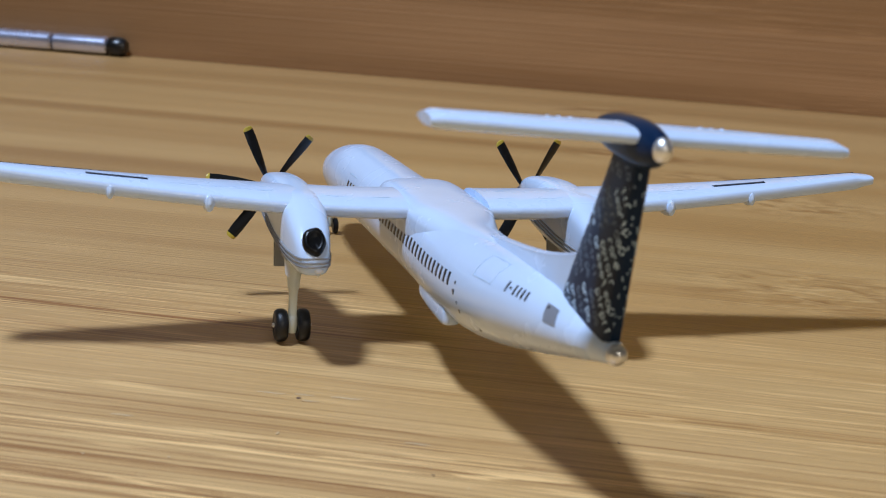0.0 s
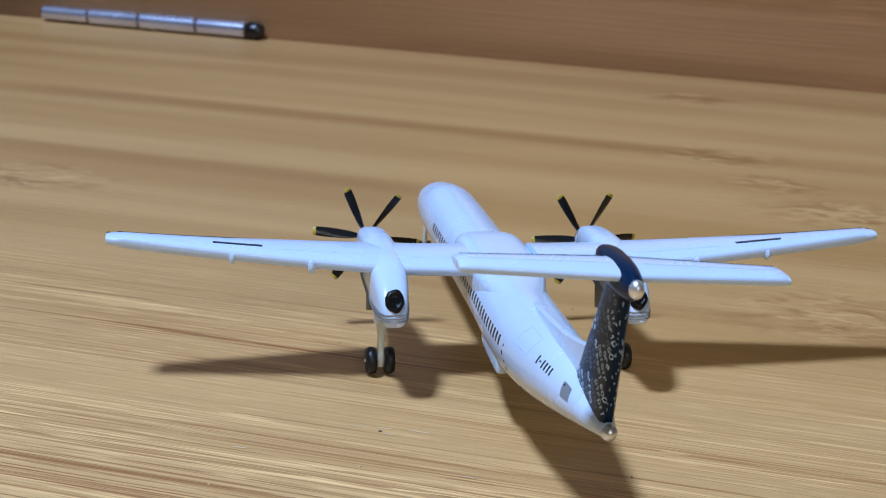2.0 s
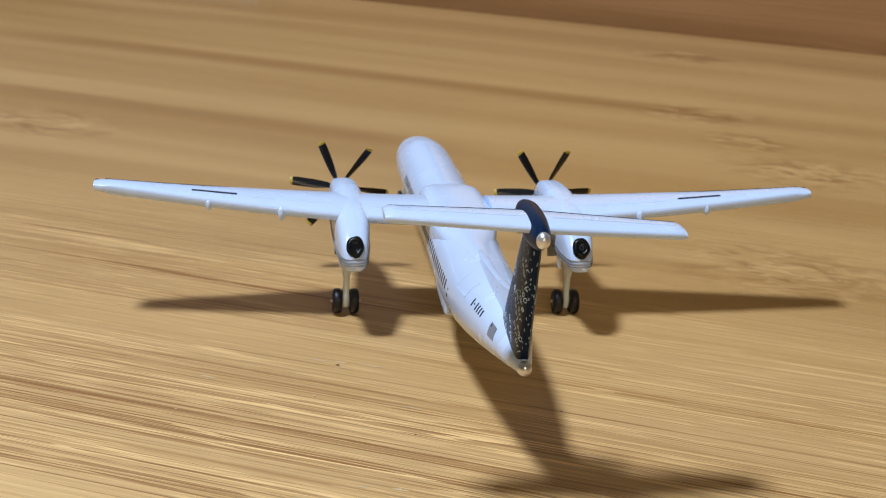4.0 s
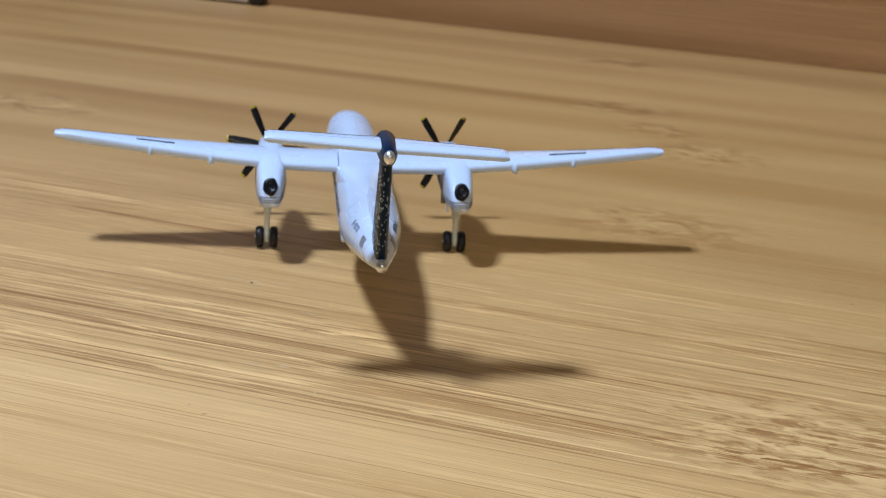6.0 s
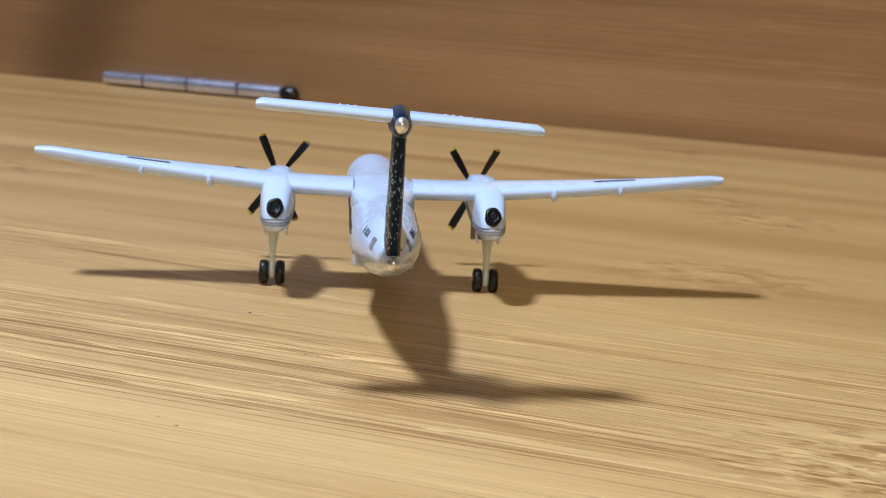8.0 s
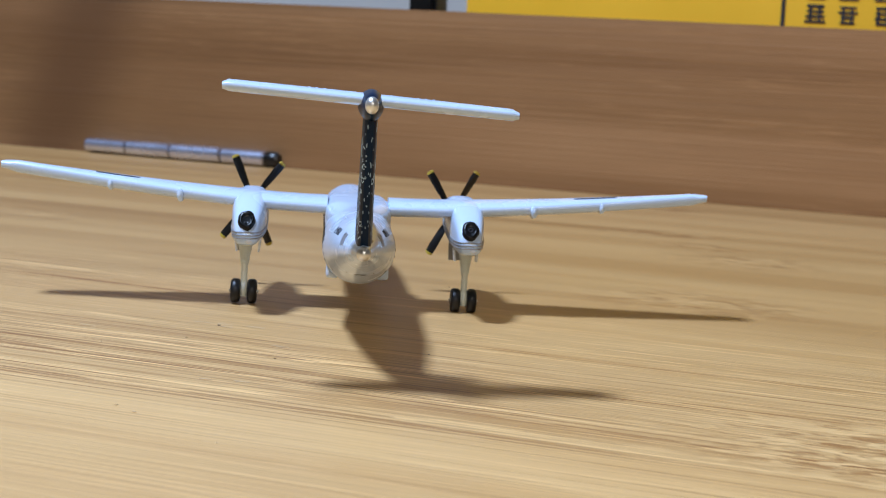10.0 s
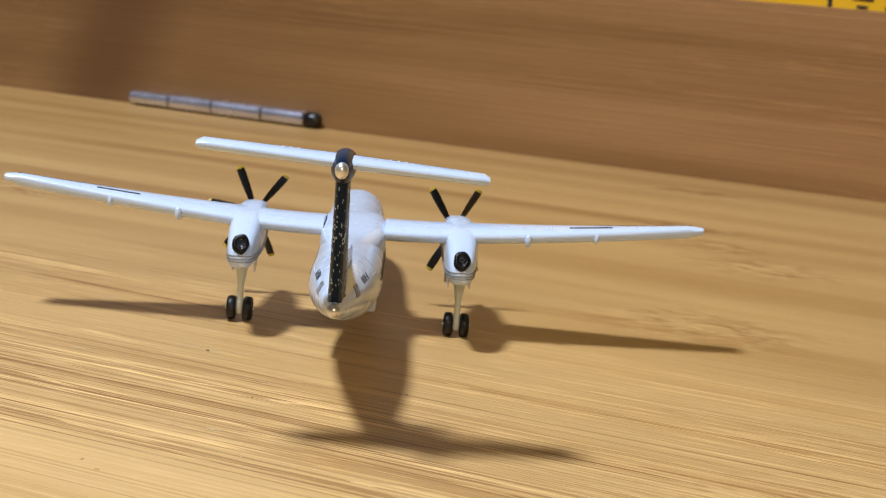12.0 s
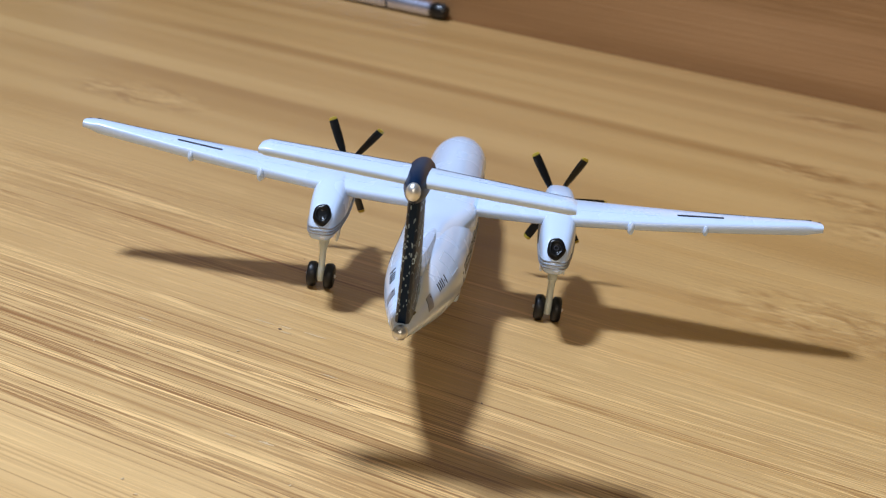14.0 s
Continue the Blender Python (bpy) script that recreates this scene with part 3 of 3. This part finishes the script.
    rows = smooth_rows([(0.70, 0.078, 0.06, 0.03), (0.60, 0.072, 0.05, 0.02), (0.5, 0.052, 0.042, 0.008), (0.43, 0.044, 0.044, 0.0), (0.39, 0.034, 0.036, 0.0), (0.33, 0.033, 0.034, 0.0), (0.22, 0.033, 0.034, 0.0), (0.19, 0.040, 0.042, 0.0), (0.13, 0.042, 0.045, 0.0), (0.075, 0.032, 0.036, 0.0)], 3)
    gear = part("main_gear_leg", loft([[Vector((gx + math.cos(a) * w, y0 - 0.02 + math.sin(a) * d, z)) for a in np.linspace(0, 2 * math.pi, 14, endpoint=False)] for z, w, d, y0 in rows]), STRUT, plane, "pale grey-green landing gear leg")
    part("axle", spun([(-0.128, 0.012), (-0.12, 0.022), (0.12, 0.022), (0.128, 0.012)], "X", (gx, 0, 0.125), 12), SILVER, gear)
    brace = loft([[Vector((gx + math.cos(a) * 0.014, y + math.sin(a) * 0.014, z)) for a in np.linspace(0, 2 * math.pi, 8, endpoint=False)] for y, z in ((0.30, 0.76), (0.01, 0.38))])
    part("brace", brace, STRUT, gear)
    part("gear_collar", box(gx - 0.085, gx + 0.085, -0.10, 0.10, 0.625, 0.69, 0.02), DOOR, gear, "grey collar at the top of the leg")
    for dx in (-0.083, 0.083):
        wx = gx + dx
        wheel = part("wheel", spun([(-0.040, 0.05), (-0.049, 0.082), (-0.044, 0.108), (-0.026, 0.122), (0.0, 0.125), (0.026, 0.122), (0.044, 0.108), (0.049, 0.082), (0.040, 0.05)], "X", (wx, 0, 0.125), 30), TYRE, plane, "small black rubber wheel")
        part("wheel_hub", spun([(-0.048, 0.02), (-0.044, 0.052), (0.044, 0.052), (0.048, 0.02)], "X", (wx, 0, 0.125), 18), DARKMETAL, wheel)
        part("hub_cap", ball((wx + math.copysign(0.050, dx), 0, 0.125), 0.018), SILVER, wheel)
    # gear doors
    for dx in (-0.115, 0.115):
        part("gear_door", box(-0.011, 0.011, -0.06, 0.05, -0.07, 0.06, 0.005, Matrix.Translation((x + dx, -0.25 + NAC_Y, 0.625)) @ Matrix.Rotation(radians(6 * (1 if dx > 0 else -1)), 4, "Y")), CREAM, nac)
    part("gear_door", box(-0.075, 0.075, -0.012, 0.012, -0.15, 0.07, 0.005, Matrix.Translation((x - 0.06, 0.36, 0.64)) @ Matrix.Rotation(radians(-14), 4, "X")), DOOR, nac, "grey gear door hanging open")

# nose gear, under the front of the body
leg = part("nose_gear_leg", spun([(0.07, 0.02), (0.12, 0.026), (0.30, 0.022), (0.52, 0.03)], "Z", (-0.19, 3.5, 0), 12), STRUT, plane)
for dx in (-0.05, 0.05):
    part("nose_wheel", spun([(-0.022, 0.03), (-0.024, 0.06), (-0.012, 0.08), (0.012, 0.08), (0.024, 0.06), (0.022, 0.03)], "X", (-0.19 + dx, 3.5, 0.08), 20), TYRE, plane)

# belly fairings
for side in (-1, 1):
    rows = smooth_rows([(-0.50, 0.02, 0.03), (-0.54, 0.055, 0.06), (-0.70, 0.062, 0.075), (-1.14, 0.062, 0.075), (-1.27, 0.055, 0.06), (-1.30, 0.02, 0.03)], 3)
    rings = []
    for y, hw, hh in rows:
        rings.append([skew((side * 0.233 + math.copysign(abs(math.sin(a)) ** 0.45, math.sin(a)) * hw, y, 0.556 + 0.05 * (y + 0.9) + math.copysign(abs(math.cos(a)) ** 0.45, math.cos(a)) * hh)) for a in np.linspace(0, 2 * math.pi, 18, endpoint=False)])
    part("belly_fairing", loft(rings), WHITE, plane)

# windows, doors and printed marks on both sides
for side in (-1, 1):
    for n_win in range(46):
        y = -1.47 + n_win * 0.1
        if y < 1.98:
            skin_patch("cabin_window", y - 0.019, y + 0.019, side * 70, side * 85, GLASS, body, 0.003, 1, 2)
    # registration: unreadable marks kept as bars
    for n_bar in range(6):
        y = -2.42 - n_bar * 0.060
        if n_bar == 1:
            skin_patch("registration_bar", y - 0.014, y + 0.014, side * 52, side * 55, GLASS, body, 0.004, 1, 1)
        else:
            skin_patch("registration_bar", y - 0.009, y + 0.009, side * 46, side * 61, GLASS, body, 0.004, 1, 2, -0.01)
    patch = skin_patch("grey_panel", -2.98, -3.13, side * 44, side * 76, GREY, body, 0.004, 2, 4, -0.05, "dark grey printed panel")
    skin_patch("panel_mark", -3.01, -3.03, side * 48, side * 53, GLASS, patch, 0.006, 1, 1)
    # service door outlines
    for ya, yb, aa, ab in ((-1.86, -2.2, 26, 60), (1.75, 2.0, 58, 112), (-3.38, -3.52, 100, 135)):
        t = 0.007
        for q in ((ya, ya - t, aa, ab), (yb, yb + t, aa, ab), (ya, yb, aa, aa + 1.3), (ya, yb, ab, ab + 1.3)):
            skin_patch("door_outline", q[0], q[1], side * q[2], side * q[3], FAINT, body, 0.002, 3, 4)
    for y, a, dy, da in ((-1.60, 86, 0.03, 6), (-1.62, 76, 0.015, 4), (-1.70, 108, 0.018, 5), (-1.98, 128, 0.02, 4), (-2.65, 150, 0.03, 3), (-1.68, 98, 0.01, 4)):
        skin_patch("small_mark", y, y - dy, side * a, side * (a + da), GLASS, body, 0.003, 1, 1)
skin_patch("small_mark", -3.44, -3.5, 30, 42, GLASS, body, 0.004, 1, 1)
skin_patch("belly_mark", -2.70, -2.74, 168, 192, GLASS, body, 0.003, 1, 3)

# tail
part("tail_cone", ball(skew((0, -3.745, 0.98)), 0.060), SILVER, plane, "silver ball at the end of the tail")


def fin_row(z):
    zs = [1.02, 1.12, 1.98]
    le = float(np.interp(z, zs, [-2.80, -2.88, -3.50]))
    te = float(np.interp(z, zs, [-3.70, -3.72, -3.90]))
    th = float(np.interp(z, zs, [0.070, 0.066, 0.056]))
    return le, te, th


def fin_side(f, z, side, out=0.0):
    """A place on the fin's side; f from leading (0) to trailing edge (1)."""
    le, te, th = fin_row(z)
    h = th * float(np.interp(f, [0, 0.01, 0.04, 0.1, 0.2, 0.32, 0.5, 0.7, 0.86, 0.95, 1.0], [0.1, 0.35, 0.58, 0.76, 0.90, 0.98, 1.0, 0.98, 0.88, 0.74, 0.42]))
    return skew((side * (h + out), le + (te - le) * f, z))


rings = []
for z in np.linspace(1.02, 1.99, 9):
    fs = [0, 0.01, 0.03, 0.06, 0.1, 0.15, 0.22, 0.3, 0.4, 0.5, 0.6, 0.7, 0.8, 0.9, 0.94, 0.96, 0.98, 1.0]
    ring = [fin_side(f, z, 1) for f in fs] + [fin_side(f, z, -1) for f in reversed(fs[1:])]
    rings.append(ring)
fin = part("tail_fin", loft(rings), NAVY, plane, "navy fin covered with pale diagonal marks")
fil = smooth_rows([(-1.20, 0.03, 1.12), (-1.6, 0.055, 1.165), (-2.1, 0.055, 1.215), (-2.5, 0.052, 1.265), (-2.85, 0.05, 1.33), (-3.10, 0.05, 1.39)], 4)
rings = []
for y, w, zt in fil:
    ring = []
    for f in (0.0, 0.12, 0.3, 0.5, 0.7, 0.86, 0.96, 1.0):
        z = 1.0 + (zt - 1.0) * f
        ring.append((w * (0.85 + float(np.interp(y, [-2.8, -2.2], [0.1, 2.4])) * (1 - f) ** 2.2) * (1.0 if f < 0.86 else 0.75 if f < 0.99 else 0.3), z))
    rings.append([skew((h, y, z)) for h, z in ring] + [skew((-h, y, z)) for h, z in reversed(ring)])
part("fin_fillet", loft(rings), WHITE, plane, "white dorsal fillet running up into the fin")

# rows of small pale shapes on the fin, in place of the lettering: rings, half rings, bars and ticks in no order
rng = random.Random(4)
ALONG, UP = Vector((-0.64, -0.77)), Vector((-0.77, 0.64))  # in the fin's (y, z) plane
ARC = [(math.cos(radians(a)) * 0.85, math.sin(radians(a))) for a in range(0, 361, 45)]
SHAPES = ([ARC], [ARC], [ARC[1:5] + [(-0.85, -1.0)]], [ARC, [(-0.85, -1.9), (-0.85, 0.0)]], [ARC[0:7], [(-0.85, 0.0), (0.85, 0.0)]], [ARC[1:5] + [(-0.85, -1.0)]], [[(0.0, -1.0), (0.0, 1.7)], [(-0.6, 0.9), (0.6, 0.9)]], [[(-0.3, -1.0), (-0.3, 1.0)], [(-0.3, 0.5), (0.55, 1.0)]])


def fin_place(q, side, out):
    le, te, _ = fin_row(q[1])
    return fin_side(min(0.99, max(0.01, (q[0] - le) / (te - le))), q[1], side, out)


def stroke(bm, mid, size, side, line, half=0.17):
    """A thin raised ribbon along a bent line."""
    rows = []
    for i, p in enumerate(line):
        a, b = Vector(line[max(0, i - 1)]), Vector(line[min(len(line) - 1, i + 1)])
        if i in (0, len(line) - 1) and line[0] == line[-1]:
            a, b = Vector(line[-2]), Vector(line[1])
        d = (b - a).normalized()
        nrm = Vector((-d[1], d[0])) * half
        rows.append([bm.verts.new(fin_place(mid + (ALONG * (p[0] + k * nrm[0]) + UP * (p[1] + k * nrm[1])) * size, side, o)) for k, o in ((-1, -0.004), (-1, 0.0014), (1, 0.0014), (1, -0.004))])
    for r, q in zip(rows, rows[1:]):
        for j in range(3):
            bm.faces.new((r[j], r[j + 1], q[j + 1], q[j]))


for side in (-1, 1):
    inks = (bmesh.new(), bmesh.new())
    for row in range(-8, 20):
        for word in range(7):
            start = word * 0.325 + (0.16 if row % 2 else 0.0) + rng.uniform(-0.02, 0.02)
            size = 0.0208 * rng.choice((0.95, 1.0, 1.0, 1.1))
            ink = inks[0] if rng.random() < 0.5 else inks[1]
            for letter in range(6):
                mid = Vector((-2.62, 1.42 + row * 0.138)) + ALONG * (start + letter * size * 2.2)
                le, te, th = fin_row(mid[1])
                f = (mid[0] - le) / (te - le)
                shape = rng.choice(SHAPES)
                if 1.09 < mid[1] < 1.97 and 0.035 < f < 0.985:
                    for line in shape:
                        stroke(ink, mid, size, side, line)
    part("pale_print", inks[0], PALE, fin, "rows of small pale shapes", smooth=False)
    part("faint_print", inks[1], DIM, fin, "rows of small faint grey shapes", smooth=False)

# chipped paint down the blunt rear edge of the fin
bm = bmesh.new()
for n_chip in range(30):
    z = rng.uniform(1.08, 1.94)
    le, te, th = fin_row(z)
    half = th * 0.40
    x0 = rng.choice((-1, -1, 0, 1, 1)) * half * 0.75 + rng.uniform(-0.2, 0.2) * half
    wide, tall = rng.uniform(0.003, 0.007), rng.uniform(0.006, 0.016)
    rim_of = [(math.cos(a) * wide * rng.uniform(0.6, 1.2), math.sin(a) * tall * rng.uniform(0.6, 1.2)) for a in np.linspace(0, 2 * math.pi, 7, endpoint=False)]
    outer = [bm.verts.new(skew((x0 + dx, te - 0.0030, z + dz))) for dx, dz in rim_of]
    inner = [bm.verts.new(skew((x0 + dx, te + 0.0200, z + dz))) for dx, dz in rim_of]
    bm.faces.new(outer)
    for i in range(7):
        bm.faces.new((outer[i], outer[(i + 1) % 7], inner[(i + 1) % 7], inner[i]))
part("paint_chips", bm, CHIP, fin, "pale chips along the rear edge", smooth=False)

BUL = smooth_rows([(-3.20, 0.01, 0.01, 2.10), (-3.24, 0.05, 0.045, 2.10), (-3.4, 0.092, 0.09, 2.095), (-3.6, 0.102, 0.112, 2.09), (-3.85, 0.095, 0.118, 2.085), (-4.02, 0.072, 0.095, 2.085), (-4.10, 0.055, 0.06, 2.09)], 3)
part("fin_bullet", loft([[skew((math.cos(a) * w, y, zc + math.sin(a) * h)) for a in np.linspace(0, 2 * math.pi, 24, endpoint=False)] for y, w, h, zc in BUL]), NAVY, plane, "glossy navy bullet fairing on top of the fin")
part("bullet_tip", ball(skew((0, -4.10, 2.09)), 0.053, (1, 1.15, 1.25)), SILVER, plane, "silver ball at the end of the bullet fairing")
for side in (-1, 1):
    rings = []
    boots = []
    for x in (0.04, 0.2, 0.5, 0.8, 1.02, 1.09, 1.12, 1.132):
        le = float(np.interp(x, [0, 1.09, 1.132], [-3.48, -3.59, -3.605]))
        te = float(np.interp(x, [0, 1.09, 1.132], [-3.97, -3.91, -3.90]))
        th = float(np.interp(x, [0, 1.09, 1.132], [0.076, 0.068, 0.042]))
        z = 2.115 - 0.050 * side * x
        ring = section(side * x, le, te, z, th, 0.050 if x < 1.11 else 0.036, 9, 0.42)
        rings.append([skew(p) for p in ring])
        if x < 1.1:
            edge = []
            for f in (0.21, 0.14, 0.08, 0.03, 0.004):
                h = th * 2.2 * math.sqrt(f) * (1 - f) ** 0.8 + 0.050 * f
                edge.append(skew((side * x, le - f * (le - te), z + h * 0.62 + 0.0025)))
            boots.append(edge + [skew((side * x, le + 0.004, z)), skew((side * x, le - 0.05, z))])
    tp = part("tailplane", loft(rings), WHITE, plane)
    part("leading_edge_boot", loft(boots), SLOT, tp, "dark de-icing strip along the leading edge")
    # elevator joint
    bm = bmesh.new()
    prev = None
    for x in (0.12, 0.4, 0.7, 1.06):
        le, te = float(np.interp(x, [0, 1.09], [-3.48, -3.59])), float(np.interp(x, [0, 1.09], [-3.97, -3.91]))
        th, z = float(np.interp(x, [0, 1.09], [0.076, 0.068])), 2.115 - 0.050 * side * x
        row = []
        for f, o in ((0.60, -0.006), (0.60, 0.0015), (0.625, 0.0015), (0.625, -0.006)):
            h = th * 2.2 * math.sqrt(f) * (1 - f) ** 0.8 + 0.050 * f
            row.append(bm.verts.new(skew((side * x, le - f * (le - te), z + h * 0.62 + o))))
        if prev:
            for j in range(3):
                bm.faces.new((prev[j], prev[j + 1], row[j + 1], row[j]))
        prev = row
    part("elevator_joint", bm, FAINT, tp)
    for k in range(3):
        x = 0.36 + 0.06 * k
        part("elevator_bump", ball(skew((side * x, -3.72, 2.115 - 0.050 * side * x + 0.055)), 0.012, (1, 1.6, 0.5)), WHITE, tp)

# ---------------------------------------------------------------- things behind
pen = thing("metal_pen", "short silver metal pen with black tip lying by the rim", "pen", (0, 0, 0), turn=TURN)
PEN_Y, PEN_X = 14.60, -12.74
u = PEN_X
for n_seg, (ln, r) in enumerate(((1.01, 0.140), (1.07, 0.155), (1.20, 0.160), (1.02, 0.155))):
    seg = part("pen_segment", spun([(u, r * 0.8), (u + 0.03, r), (u + ln - 0.06, r), (u + ln - 0.03, r * 0.8)], "X", (0, PEN_Y, 0.172), 28), CHROME, pen, "brushed silver barrel segment")
    u += ln
part("pen_tip", spun([(u - 0.03, 0.13), (u + 0.03, 0.165), (u + 0.22, 0.16), (u + 0.30, 0.11)], "X", (0, PEN_Y, 0.172), 28), BLACK, pen, "black rubber tip")
part("pen_core", spun([(PEN_X, 0.12), (u, 0.12)], "X", (0, PEN_Y, 0.172), 16), DARKMETAL, pen)

carton = thing("yellow_box", "bright yellow cardboard box with black vertical print standing behind the rim", "box", (0, 0, 0), turn=TURN)
part("box_body", box(-5.36, 10.0, 17.6, 20.4, -1.81, 9.0, 0.08), PAPER_Y, carton)
inked = random.Random(3)
for cx in (1.98, 2.61, 3.28):
    for k in range(6):
        z = 3.02 + k * 0.46
        for dz in (0.0, 0.10, 0.20, 0.30):
            half = inked.uniform(0.10, 0.20)
            part("print_bar", box(cx - half, cx + half, 17.58, 17.61, z + dz, z + dz + inked.uniform(0.04, 0.065)), INK, carton, smooth=False)
        for dx in (-0.09, 0.08):
            part("print_bar", box(cx + dx - 0.028, cx + dx + 0.028, 17.576, 17.605, z, z + inked.uniform(0.25, 0.36)), INK, carton, smooth=False)
part("print_frame", box(1.31, 1.39, 17.58, 17.61, 2.8, 8.5), INK, carton, smooth=False)

clip = thing("black_holder", "small black plastic holder standing behind the rim", "holder", (0, 0, 0), turn=TURN)
part("holder_body", box(-6.69, -6.05, 17.6, 18.4, -1.81, 7.0, 0.1), BLACK, clip)

case = thing("black_case", "round black plastic case standing past the end of the rim", "case", (0, 0, 0), turn=TURN)
part("case_body", spun([(-1.81, 1.3), (-1.7, 1.42), (7.0, 1.45), (7.3, 1.4), (7.5, 1.2)], "Z", (-22.15, 17.8, 0), 36), BLACK, case)
part("case_lid_band", spun([(5.6, 1.44), (5.62, 1.475), (5.9, 1.475), (5.92, 1.44)], "Z", (-22.15, 17.8, 0), 36), DARKMETAL, case)

# ---------------------------------------------------------------- scratches and crumbs on the board
for fu, fv, fl in ((-0.95, -1.66, 0.20), (-0.70, -1.63, 0.14), (-0.45, -1.60, 0.22), (-0.62, -1.74, 0.12), (0.33, -3.82, 0.10), (0.60, -3.75, 0.13), (0.2, -2.3, 0.16), (1.9, -2.6, 0.18), (-1.7, -2.4, 0.15)):
    pts = ((fu, fv), (fu + fl * 0.3, fv + 0.006), (fu + fl * 0.7, fv + 0.004), (fu + fl, fv + 0.012))
    rings = []
    for i, (pu, pv) in enumerate(pts):
        w = 0.011 * (0.4, 1, 0.8, 0.2)[i]
        rings.append([Vector((pu, pv + math.cos(a) * w, 0.003 + math.sin(a) * 0.002)) for a in np.linspace(0, 2 * math.pi, 6, endpoint=False)])
    part("scratch", loft(rings), SCRATCH, board, "pale scratch in the bamboo")
crumbs = random.Random(8)
for name, material, spots in (("dark_speck", CRUMB, ((0.47, -2.78), (-1.63, 0.13), (1.51, -1.85), (-0.65, -1.70), (0.30, 1.9), (5.65, 0.74))), ("pale_speck", SCRATCH, ((0.71, -2.92), (0.49, -5.05), (0.27, -4.93), (1.40, -5.50), (1.2, -4.2), (-1.6, -3.1), (0.66, -3.74), (-0.6, -2.4), (-1.1, -3.0)))):
    for pu, pv in spots:
        bm = bmesh.new()
        bmesh.ops.create_icosphere(bm, subdivisions=1, radius=1)
        sz = crumbs.uniform(0.008, 0.014)
        for vert in bm.verts:
            vert.co *= crumbs.uniform(0.7, 1.2)
        bmesh.ops.transform(bm, matrix=Matrix.Translation((pu, pv, sz * 0.25)) @ Matrix.Rotation(crumbs.uniform(0, 3), 4, "Z") @ Matrix.Diagonal((sz * 1.6, sz, sz * 0.4, 1)), verts=bm.verts)
        part(name, bm, material, board)
